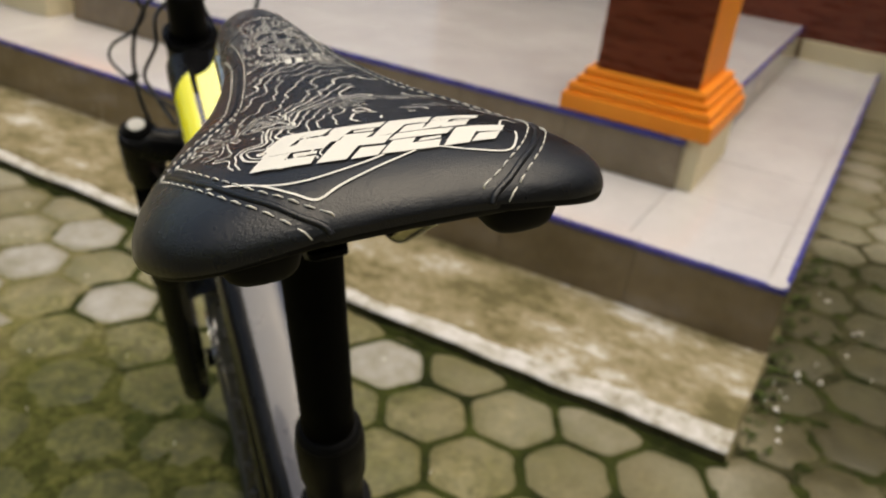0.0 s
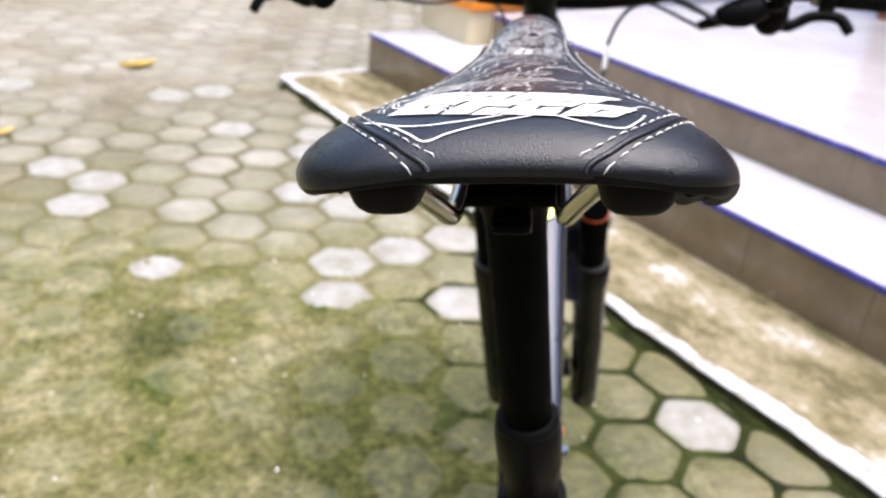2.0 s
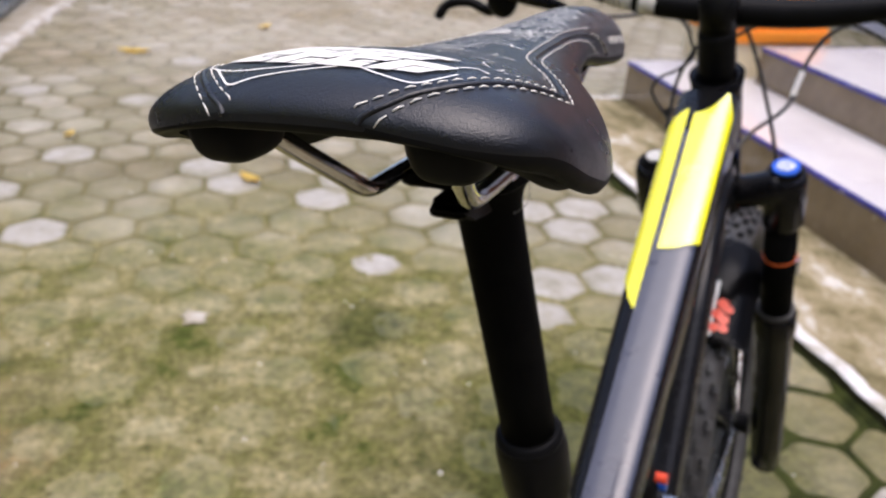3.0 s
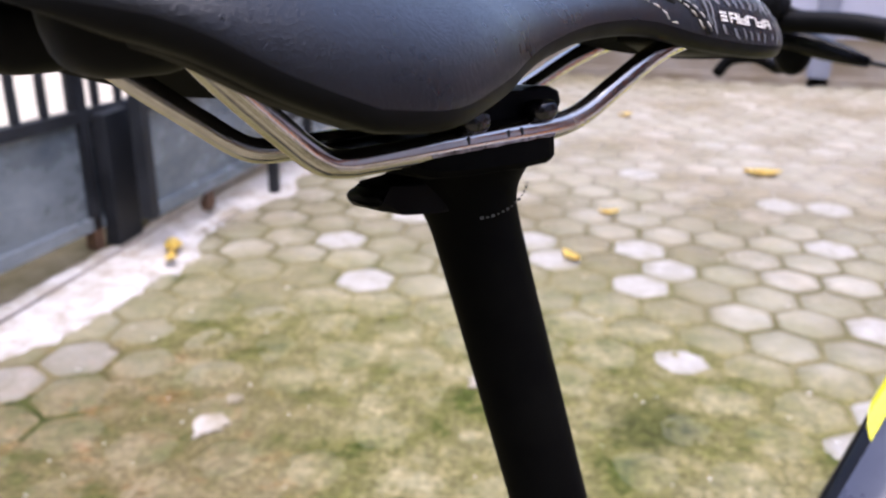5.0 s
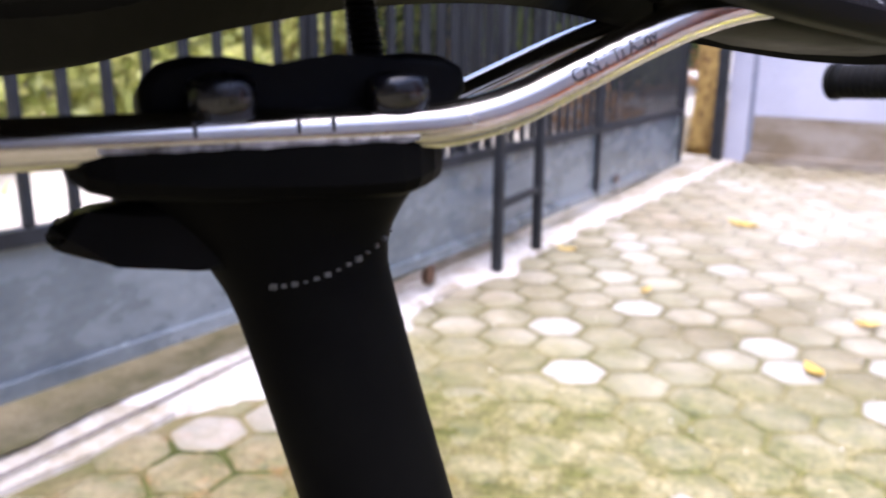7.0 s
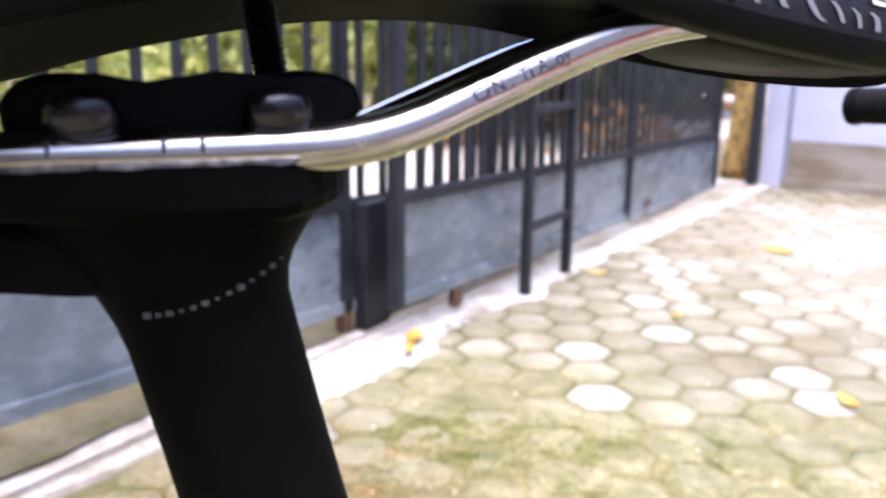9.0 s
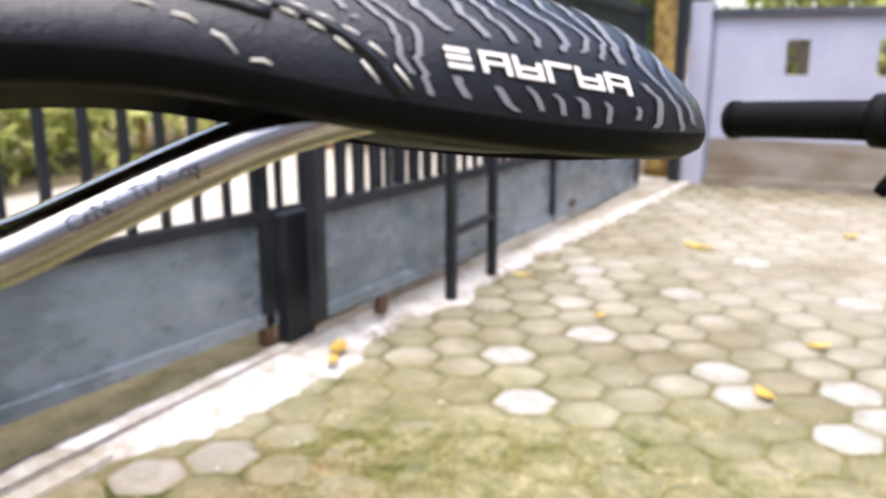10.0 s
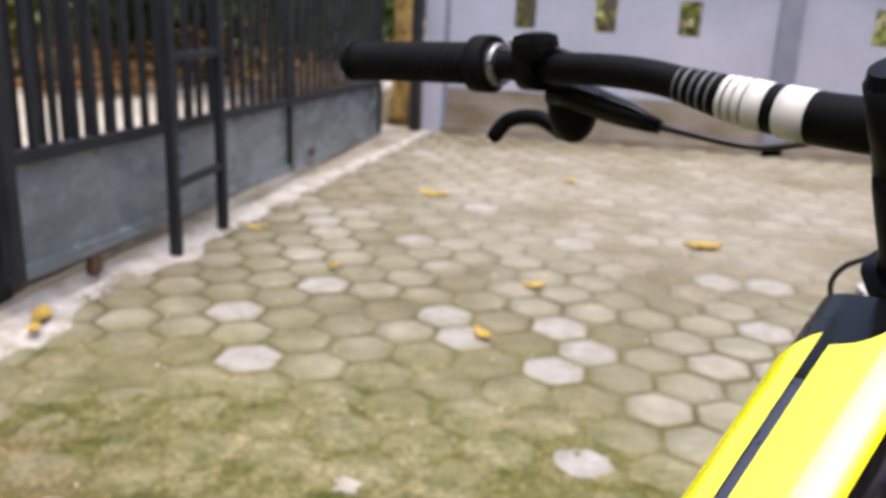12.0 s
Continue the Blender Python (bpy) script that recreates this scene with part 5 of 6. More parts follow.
for s in (1, -1):
    part("chain_stay", tube([(s * 0.035, 0.25, 0.345), (s * 0.062, 0.05, 0.352), (s * 0.072, -0.13, 0.350)], [0.014, 0.013, 0.011], 14, 5), PAINT, frame_root, smooth=True)
    part("seat_stay", tube([(s * 0.03, 0.20, 0.62), (s * 0.055, 0.08, 0.54), (s * 0.072, -0.13, 0.36)], [0.012, 0.011, 0.010], 14, 5), PAINT, frame_root, smooth=True)
part("bottom_bracket", tube([(-0.042, 0.288, 0.335), (0.042, 0.288, 0.335)], 0.024, 24), PAINT, frame_root)

# panels on the top tube: laid a little proud of it
axis = [Vector(p) for p in TOP]


def on_top(t, side, lift):
    """A point on the upper skin of the top tube; t in metres from its front end; side from -1 to 1 over its width."""
    acc = 0
    for p, q in zip(axis, axis[1:]):
        l = (q - p).length
        if acc + l >= t or q == axis[-1]:
            d = (q - p).normalized()
            c = p + d * (t - acc)
            break
        acc += l
    r = 0.033 - 0.007 * min(t / 0.57, 1) + lift
    up = d.cross(Vector((-1, 0, 0)))
    if up.z < 0:
        up.negate()
    a = radians(90 - side * 90)
    x, z = math.copysign(abs(math.cos(a)) ** 0.55, math.cos(a)), abs(math.sin(a)) ** 0.55
    return c + Vector((1, 0, 0)) * r * x + up * r * z


def panel(name, material, s0, s1, t0a, t0b, t1a, t1b, lift, lab):
    bm = bmesh.new()
    g = []
    for i in range(9):
        u = i / 8
        s = s0 + (s1 - s0) * u
        a, b = t0a + (t0b - t0a) * u, t1a + (t1b - t1a) * u
        g.append([bm.verts.new(on_top(a + (b - a) * j / 16, s, lift)) for j in range(17)])
    for r0, r1 in zip(g, g[1:]):
        for j in range(16):
            bm.faces.new((r0[j], r0[j + 1], r1[j + 1], r1[j]))
    return part(name, bm, material, frame_root, lab, True)


# first panel paints the sky's reflection on the black tube
panel("sheen_panel", SHEEN_PAINT, -0.11, 0.50, 0.06, 0.06, 0.55, 0.55, 0.0012, "grey-blue stripe painted as sky sheen")
panel("yellow_panel", YELLOW, -0.64, -0.10, 0.055, 0.030, 0.245, 0.285, 0.0022, "fluorescent yellow panel")
panel("yellow_panel", YELLOW, -0.03, 0.28, 0.038, 0.003, 0.215, 0.205, 0.0026, "fluorescent yellow panel")
panel("yellow_panel", YELLOW, 0.28, 0.58, 0.003, 0.035, 0.205, 0.200, 0.0026, "fluorescent yellow panel")

# --- fork ---
fork = part("fork", tube([STEER(0.812), STEER(0.788)], [0.030, 0.034], 28), ANODISED, bike, "black suspension fork", True)
bm = bmesh.new()
C = STEER(0.801)
sweep(bm, smooth_path([C + Vector((-0.076, 0.0, 0.016)), C + Vector((-0.035, 0, 0.004)), C + Vector((0, 0, 0.0)), C + Vector((0.035, 0, 0.004)), C + Vector((0.076, 0.0, 0.016))], 5), 0.021, 16)
part("crown", bm, PAINT, fork, "gloss black fork crown", True)
down = Vector((0, 0.40, -1)).normalized()
for s in (1, -1):
    top = C + Vector((s * 0.077, 0.000, 0.032))
    bm = bmesh.new()
    lathe(bm, [(top, 0.0225), (top + down * 0.012, 0.0255), (top + down * 0.075, 0.0255), (top + down * 0.085, 0.0215)], 24)
    part("upper_leg", bm, PAINT, fork, smooth=True)
    part("stanchion", tube([top + down * 0.07, top + down * 0.27], 0.0205, 24), STANCHION, fork, smooth=True)
    bm = bmesh.new()
    lathe(bm, [(top + down * 0.244, 0.0245), (top + down * 0.250, 0.0280), (top + down * 0.284, 0.0285), (top + down * 0.294, 0.0262), (top + down * 0.40, 0.0255), (top + down * 0.56, 0.0250), (top + down * 0.63, 0.0225), (top + down * 0.645, 0.013)], 24)
    part("lower_leg", bm, PAINT, fork, "black lower fork leg", True)
    part("wiper_seal", tube([top + down * 0.239, top + down * 0.246], 0.0252, 24), RUBBER, fork)
    bm = bmesh.new()
    lathe(bm, [(top + down * -0.008, 0.0145), (top + down * -0.003, 0.0175), (top + down * 0.001, 0.0205)], 24)
    part("leg_cap", bm, ANODISED, fork, "black leg cap")
    if s > 0:
        part("adjuster_dial", tube([top + down * -0.0092, top + down * -0.0036], 0.0158, 24), BLUE, fork, "blue adjuster dial")
    part("cap_disc", tube([top + down * -0.0105, top + down * -0.0081], 0.0105, 20), STEEL if s > 0 else INK, fork)
    if s > 0:
        part("travel_ring", tube([top + down * 0.136, top + down * 0.139], 0.0215, 24), ORANGE_RING, fork, "orange travel ring")
        part("lockout_tab", boxed(0.096, 0.102, C.y + 0.055, C.y + 0.075, C.z - 0.125, C.z - 0.105, 0.002), STEEL, fork)
bm = bmesh.new()
top = C + down * 0.235
sweep(bm, smooth_path([top + Vector((-0.062, 0.01, 0.0)), top + Vector((-0.045, 0.05, 0.055)), top + Vector((0, 0.068, 0.075)), top + Vector((0.045, 0.05, 0.055)), top + Vector((0.062, 0.01, 0.0))], 6), 0.0125, 12)
part("arch", bm, PAINT, fork, smooth=True)
# short guard over the tyre between the legs, with a white and red decal


def guard_patch(x0, x1, a0, a1, r, nx, na, shift=0.0):
    bm = bmesh.new()
    g = []
    for i in range(na + 1):
        a = radians(a0 + (a1 - a0) * i / na)
        g.append([])
        for k in range(nx + 1):
            x = x0 + (x1 - x0) * k / nx + shift * i / na
            rr = r - 0.030 * abs(x / 0.06) ** 3
            g[-1].append(bm.verts.new((x, 0.972 + rr * math.cos(a), 0.349 + rr * math.sin(a))))
    for r0, r1 in zip(g, g[1:]):
        for k in range(nx):
            bm.faces.new((r0[k], r0[k + 1], r1[k + 1], r1[k]))
    return bm


bm = guard_patch(-0.058, 0.058, 104, 131, 0.361, 16, 12)
bmesh.ops.solidify(bm, geom=list(bm.faces), thickness=0.003)
guard = part("tyre_guard", bm, PAINT, fork, "gloss black guard over the front tyre", True)
part("white_decal", guard_patch(-0.012, 0.012, 117, 130, 0.3628, 4, 6), INK, guard, "white decal", True)
for u, v, s in ((0.016, 125, 0.008), (0.024, 126, 0.0075), (0.020, 122.5, 0.0075), (0.028, 123.5, 0.0065), (0.014, 128, 0.0065), (0.026, 128, 0.006)):
    bm, pts = bmesh.new(), []
    for k in range(10):
        t = 2 * math.pi * k / 10
        x, a = u + s * math.cos(t), radians(v + math.degrees(s * math.sin(t) / 0.36))
        rr = 0.3632 - 0.030 * abs(x / 0.06) ** 3
        pts.append(bm.verts.new((x, 0.972 + rr * math.cos(a), 0.349 + rr * math.sin(a))))
    bm.faces.new(pts)
    part("red_decal", bm, RED, guard, "red decal")


# --- wheels ---
def wheel(cy, cz, name, label):
    w = part(name, tube([(-0.05, cy, cz), (0.05, cy, cz)], 0.016, 20), ANODISED, bike, label)
    R = 0.314
    bm = bmesh.new()
    ring = [(0.0, R + 0.030), (0.022, R + 0.024), (0.032, R + 0.008), (0.028, R - 0.012), (0.014, R - 0.022), (-0.014, R - 0.022), (-0.028, R - 0.012), (-0.032, R + 0.008), (-0.022, R + 0.024)]
    n = 72
    rs = []
    for i in range(n):
        a = 2 * math.pi * i / n
        rs.append([bm.verts.new((x, cy + r * math.cos(a), cz + r * math.sin(a))) for x, r in ring])
    for i in range(n):
        for k in range(len(ring)):
            bm.faces.new((rs[i][k], rs[i][(k + 1) % len(ring)], rs[(i + 1) % n][(k + 1) % len(ring)], rs[(i + 1) % n][k]))
    part("tyre", bm, RUBBER, w, "black knobbly tyre", True)
    bm = bmesh.new()
    for i in range(90):
        a = 2 * math.pi * i / 90
        for x, r, tw, wd in (((-0.0068, R + 0.0315, 0, 0.0095), (0.0068, R + 0.0315, 0, 0.0095)) if i % 2 else ((0.0, R + 0.0305, 0, 0.006),)) + (((-0.0262, R + 0.0235, 40, 0.010), (0.0262, R + 0.0235, -40, 0.010)) if i % 2 else ((-0.017, R + 0.0285, 20, 0.008), (0.017, R + 0.0285, -20, 0.008))):
            m = Matrix.Translation((0, cy, cz)) @ Matrix.Rotation(a, 4, "X") @ Matrix.Translation((x, r, 0)) @ Matrix.Rotation(radians(tw), 4, "Z")
            box(bm, -wd / 2, wd / 2, -0.004, 0.0050, -0.0062, 0.0062, 0.0, m)
    tagged(part("tread", bm, RUBBER, w), kind="stuff")
    bm = bmesh.new()
    ring2 = [(0.014, R - 0.012), (0.014, R - 0.030), (0.006, R - 0.036), (-0.006, R - 0.036), (-0.014, R - 0.030), (-0.014, R - 0.012)]
    rs = []
    for i in range(n):
        a = 2 * math.pi * i / n
        rs.append([bm.verts.new((x, cy + r * math.cos(a), cz + r * math.sin(a))) for x, r in ring2])
    for i in range(n):
        for k in range(6):
            bm.faces.new((rs[i][k], rs[i][(k + 1) % 6], rs[(i + 1) % n][(k + 1) % 6], rs[(i + 1) % n][k]))
    part("rim", bm, ANODISED, w, smooth=True)
    for i in range(28):
        a = 2 * math.pi * i / 28
        s = 1 if i % 2 else -1
        b = a + (0.9 if (i // 2) % 2 else -0.9)
        part("spoke", tube([(s * 0.03, cy + 0.022 * math.cos(b), cz + 0.022 * math.sin(b)), (s * 0.004, cy + (R - 0.034) * math.cos(a), cz + (R - 0.034) * math.sin(a))], 0.001, 6), STEEL, w)
    part("brake_disc", tube([(-0.0385, cy, cz), (-0.0365, cy, cz)], 0.08, 40), STEEL, w, "steel brake disc")
    return w


wheel(0.972, 0.349, "front_wheel", "front wheel with a black knobbly tyre")
wheel(-0.135, 0.349, "rear_wheel", "rear wheel with a black knobbly tyre")

# --- cranks and rear damper ---
crank = part("crankset", tube([(0.045, 0.288, 0.335), (0.052, 0.288, 0.335)], 0.075, 40), ANODISED, bike, "black crankset")
part("crank_arm", tube([(0.062, 0.288, 0.335), (0.074, 0.40, 0.215)], [0.015, 0.011], 14), ANODISED, crank, smooth=True)
part("crank_arm", tube([(-0.062, 0.288, 0.335), (-0.074, 0.176, 0.455)], [0.015, 0.011], 14), ANODISED, crank, smooth=True)
part("pedal", boxed(0.085, 0.18, 0.355, 0.445, 0.206, 0.224, 0.004), ANODISED, crank)
part("pedal", boxed(-0.18, -0.085, 0.131, 0.221, 0.446, 0.464, 0.004), ANODISED, crank)
damper = part("rear_damper", tube([(0.0, 0.40, 0.66), (0.0, 0.45, 0.575)], [0.020, 0.020], 20), ANODISED, bike, "black rear damper with blue and red dials", True)
part("damper_shaft", tube([(0.0, 0.375, 0.70), (0.0, 0.402, 0.655)], 0.009, 16), STEEL, damper, smooth=True)
part("damper_dial", tube([(0.012, 0.425, 0.632), (0.026, 0.425, 0.632)], 0.006, 16), BLUE, damper, "blue dial")
part("damper_knob", tube([(0.018, 0.405, 0.655), (0.030, 0.405, 0.655)], 0.005, 16), RED, damper, "red knob")
part("damper_bolt", tube([(0.02, 0.44, 0.60), (0.036, 0.44, 0.60)], 0.007, 6), STEEL, damper)

# --- cockpit ---
stem = part("stem", tube([STEER(0.960), STEER(0.970), STEER(1.005), STEER(1.012)], [0.0225, 0.0205, 0.0200, 0.0190], 24), ANODISED, bike, "black short stem on spacers", True)
part("stem_body", tube([STEER(1.035) + Vector((0, -0.006, 0)), STEER(1.036) + Vector((0, 0.03, 0.001)), (0, 0.738, 1.026)], [0.018, 0.017, 0.016], 20, section=ROUND_BOX), ANODISED, stem, smooth=True)
part("steerer_clamp", tube([STEER(1.010), STEER(1.055)], 0.0185, 24), ANODISED, stem, smooth=True)
part("top_cap", tube([STEER(1.055), STEER(1.061)], [0.0178, 0.0155], 24), ANODISED, stem)
part("cap_bolt", tube([STEER(1.061), STEER(1.0622)], 0.006, 6), STEEL, stem)
for dz in (-0.014, 0.014):
    for dx in (-0.019, 0.019):
        part("face_bolt", tube([(dx, 0.762, 1.025 + dz), (dx, 0.770, 1.025 + dz)], 0.0035, 8), STEEL, stem)
BAR = [(-0.452, 0.690, 1.046), (-0.36, 0.708, 1.048), (-0.27, 0.726, 1.048), (-0.19, 0.741, 1.046), (-0.12, 0.749, 1.033), (-0.06, 0.750, 1.026), (0, 0.750, 1.025)]
BAR = [(x, y, z - 0.08 * x) for x, y, z in BAR + [(-x, y, z) for x, y, z in BAR[-2::-1]]]
bar_path = smooth_path(BAR, 8)
bar_r = lambda x: 0.0112 + 0.0046 * max(0, 1 - (abs(x) / 0.16) ** 4)
bar = part("handlebar", sweep(bmesh.new(), bar_path, [bar_r(p.x) for p in bar_path], 20), ANODISED, bike, "black riser handlebar with white bands", True)


def bar_at(x):
    i = min(range(len(bar_path) - 1), key=lambda k: abs((bar_path[k].x + bar_path[k + 1].x) / 2 - x))
    p, q = bar_path[i], bar_path[i + 1]
    t = (x - p.x) / (q.x - p.x)
    return p + (q - p) * t, (q - p).normalized()


def sleeve(x0, x1, r, name, material, parent, lab="", n=6):
    return part(name, sweep(bmesh.new(), [bar_at(x0 + (x1 - x0) * k / n)[0] for k in range(n + 1)], r, 20), material, parent, lab, True)


for s in (1, -1):
    # white painted bands on one side of the stem, broken by dark gaps
    for x0, x1 in () if s > 0 else ((0.073, 0.092), (0.1000, 0.1125), (0.1138, 0.1192), (0.1205, 0.1250), (0.1263, 0.1300)):
        sleeve(s * x0, s * x1, bar_r(x0) + 0.0003, "white_band", INK, bar, "white painted band", 2)
    for x0, x1 in () if s > 0 else ((0.136, 0.1372), (0.142, 0.1435), (0.148, 0.1490), (0.154, 0.1555), (0.160, 0.1610)):
        sleeve(s * x0, s * x1, bar_r(x0) + 0.0003, "thin_band", INK_SILVER, bar, "", 1)
    grip = sleeve(s * 0.322, s * 0.450, 0.0158, "grip", GRIP, bar, "black ribbed rubber grip", 10)
    for k in range(18):
        x = 0.330 + k * 0.0063
        sleeve(s * x, s * (x + 0.0036), 0.0161, "grip_rib", GRIP, grip, "", 1)
    sleeve(s * 0.448, s * 0.4535, 0.0172, "grip_end", GRIP, grip, "", 1)
    sleeve(s * 0.308, s * 0.323, 0.0215, "grip_flange", GRIP, grip, "", 1)
    sleeve(s * 0.300, s * 0.307, 0.0160, "lock_ring", WORNMETAL, grip, "worn bright lock ring", 1)
    # brake: clamp, body, hose and lever
    p, d = bar_at(s * 0.272)
    brake = part("brake_lever", sweep(bmesh.new(), [p - d * s * -0.008, p + d * s * -0.008], 0.0175, 20), ANODISED, bar, "black hydraulic brake lever", True)
    part("master_cylinder", sweep(bmesh.new(), [p + Vector((s * 0.004, 0.022, -0.018)), p + Vector((s * -0.020, 0.028, -0.024)), p + Vector((s * -0.060, 0.030, -0.036)), p + Vector((s * -0.088, 0.028, -0.044))], [0.011, 0.0125, 0.0095, 0.005], 14), PAINT, brake, "gloss black brake body", True)
    part("lever_blade", sweep(bmesh.new(), smooth_path([p + Vector((s * -0.010, 0.040, -0.040)), p + Vector((s * 0.020, 0.050, -0.050)), p + Vector((s * 0.046, 0.050, -0.040)), p + Vector((s * 0.074, 0.044, -0.042)), p + Vector((s * 0.086, 0.034, -0.058))], 5), [0.0080] * 6 + [0.0066] * 14 + [0.0050], 12, up=(0, 1, 0)), ANODISED, brake, "black lever blade", True)
    bm = bmesh.new()
    bmesh.ops.create_uvsphere(bm, u_segments=20, v_segments=12, radius=1)
    for v in bm.verts:
        v.co = p + Vector((s * -0.006 + v.co.x * 0.021, 0.034 + v.co.y * 0.017, -0.030 + v.co.z * 0.028))
    part("pivot_block", bm, ANODISED, brake, smooth=True)
    part("clamp_bolt", tube([p + Vector((s * 0.010, -0.012, 0.016)), p + Vector((s * 0.010, -0.006, 0.020))], 0.004, 8), STEEL, brake)
    if s > 0:
        part("shifter", sweep(bmesh.new(), smooth_path([p + Vector((-0.018, 0.004, -0.018)), p + Vector((-0.045, 0.008, -0.026)), p + Vector((-0.072, 0.010, -0.028))], 5), [0.012, 0.0165, 0.017, 0.014, 0.007], 16), ANODISED, bar, "black gear shifter", True)
    else:
        part("dropper_remote", boxed(-0.014, 0.014, -0.013, 0.014, -0.012, 0.010, 0.008, Matrix.Translation(p + Vector((0.006, -0.006, 0.014)))), ANODISED, bar, "black post remote")

# --- cables ---
def cable(pts, r=0.0024, lab="", material=None):
    part("cable", tube(pts, r, 8, 8), material or CABLE, bike, lab, True)


L = bar_at(-0.272)[0]
R = bar_at(0.272)[0]
cable([L + Vector((0.088, 0.028, -0.044)), (-0.13, 0.790, 1.011), (-0.075, 0.805, 1.020), (-0.03, 0.820, 1.028), (0.01, 0.835, 0.998), (0.045, 0.825, 0.908), (0.07, 0.795, 0.808), (0.07, 0.855, 0.668)], lab="brake hose from lever to fork")
cable([R + Vector((-0.088, 0.028, -0.044)), (0.12, 0.785, 1.008), (0.05, 0.805, 1.008), (-0.025, 0.820, 0.983), (-0.0498, 0.820, 0.955), (-0.0618, 0.820, 0.926), (-0.066, 0.815, 0.896), (-0.0655, 0.800, 0.862), (-0.050, 0.790, 0.800)])
cable([R + Vector((-0.075, 0.0, -0.03)), (0.13, 0.765, 1.020), (0.07, 0.800, 1.013), (0.02, 0.830, 0.993), (-0.022, 0.828, 0.966), (-0.0325, 0.820, 0.951), (-0.0364, 0.820, 0.924), (-0.0555, 0.820, 0.892), (-0.049, 0.800, 0.872), (-0.034, 0.725, 0.858)])
cable([R + Vector((-0.06, 0.02, -0.04)), (0.16, 0.795, 1.008), (0.11, 0.815, 0.993), (0.085, 0.800, 0.958), (0.075, 0.755, 0.923), (0.045, 0.705, 0.903), (0.03, 0.675, 0.888)], lab="thin cable looping to the frame")
cable([L + Vector((0.02, 0.0, 0.012)), (-0.2, 0.775, 1.053), (-0.13, 0.800, 1.038), (-0.0595, 0.815, 1.004), (-0.0463, 0.820, 0.9765), (-0.0425, 0.820, 0.962), (-0.0584, 0.820, 0.945), (-0.0845, 0.820, 0.931), (-0.0900, 0.815, 0.914), (-0.0725, 0.812, 0.889), (-0.050, 0.790, 0.872), (-0.030, 0.745, 0.868)], 0.0019)
part("cable_tip", tube([(0.083, 0.790, 0.951), (0.077, 0.765, 0.929)], 0.0034, 8), INK, bike, "white cable ferrule")
part("cable_tie", tube([(-0.069, 0.8155, 0.8955), (-0.067, 0.8140, 0.8890)], 0.0065, 10), CABLE, bike)
# side stand under the left chain stay
part("side_stand", tube([(-0.06, 0.10, 0.345), (-0.11, 0.085, 0.18), (-0.180, 0.07, -0.022)], [0.010, 0.009, 0.009], 12), ANODISED, bike, "black side stand")

# ---------- paving stones, moss and fallen leaves ----------
A = 0.2
LAT0 = (0.3716, 2.8512)


# pavers bleached and scoured paler than their neighbours, by row and place in the bond
PALE = {(-9, 6), (-7, 9), (-6, 5), (-5, -1), (-5, 1), (-4, -8), (-4, -7), (-3, -3), (-3, 6), (-2, 0), (-1, -1), (0, 0), (1, -2), (1, -1), (1, 4), (2, 4), (3, -5), (3, 1), (5, -3),
        (5, -1), (5, 0), (6, -7), (6, -6), (6, -4), (6, -3), (7, -6), (8, -8), (8, -6), (11, -12)}


def hex_outline(r, z):
    return [(r * math.cos(math.pi / 6 + k * math.pi / 3), r * math.sin(math.pi / 6 + k * math.pi / 3), z) for k in range(6)]


def hex_ring(r, z, cut):
    """Twelve corners: a hexagon whose corners are cut off."""
    c = hex_outline(r, z)
    out = []
    for k in range(6):
        p, a, n = Vector(c[k]), Vector(c[k - 1]), Vector(c[(k + 1) % 6])
        out += [p + (a - p) * cut, p + (n - p) * cut]
    return out


def add_paver(bm, m, face=0):
    R = A / math.sqrt(3)
    rings = [[bm.verts.new(m @ c) for c in hex_ring(r, z, u)] for r, z, u in ((R - 0.003, -0.02, 0.05), (R - 0.0045, -0.010, 0.07), (R - 0.011, -0.0042, 0.11), (R - 0.024, 0.0002, 0.16), (R * 0.55, 0.0042, 0.22))]
    for j, (r0, r1) in enumerate(zip(rings, rings[1:])):
        for k in range(12):
            f = bm.faces.new((r0[k], r0[(k + 1) % 12], r1[(k + 1) % 12], r1[k]))
            f.material_index = 1 if j < 2 else face
            f.smooth = True
    f = bm.faces.new(rings[-1])
    f.smooth, f.material_index = True, face


bm = bmesh.new()
add_paver(bm, Matrix.Identity(4))
PAVER_MESH = finish("paver", bm, PAVER)
PAVER_MESH.materials.append(PAVER_EDGE)
PALE_MESH = PAVER_MESH.copy()
PALE_MESH.materials[0] = PALE_PAVER
rnd = random.Random(5)
rest = bmesh.new()
for i in range(-60, 60):
    for j in range(-60, 60):
        x, y = LAT0[0] + A * (i + j * 0.5), LAT0[1] + A * j * math.sqrt(3) / 2
        if not (-4.6 < y < 6.72 and x < 4.7):
            continue
        if x < KERB(y) - 0.04 or (x > STRIP_X + 0.03 and STRIP_Y0 - 0.04 < y < STRIP_Y1 + 0.05) or (x > LX0 - 0.05 and LY0 - 0.04 < y < LY1 + 0.05):
            continue
        if y < -2.5 and abs(x) > 3:
            continue
        m = pose(x, y, rnd.uniform(-0.003, 0.002), rnd.gauss(0, 0.5), rnd.gauss(0, 0.5), 60 * rnd.randrange(6))
        if -1.05 < x < 1.55 and 0.5 < y < 4.1:
            ob = new("paver", PALE_MESH if (i, j) in PALE else PAVER_MESH)
            ob.parent, ob.matrix_local = pavement, m
        else:
            add_paver(rest, m, 2 if (i, j) in PALE else 0)
outer = tagged(part("outer_pavers", rest, PAVER, pavement), kind="stuff")
outer.data.materials.append(PAVER_EDGE)
outer.data.materials.append(PALE_PAVER)

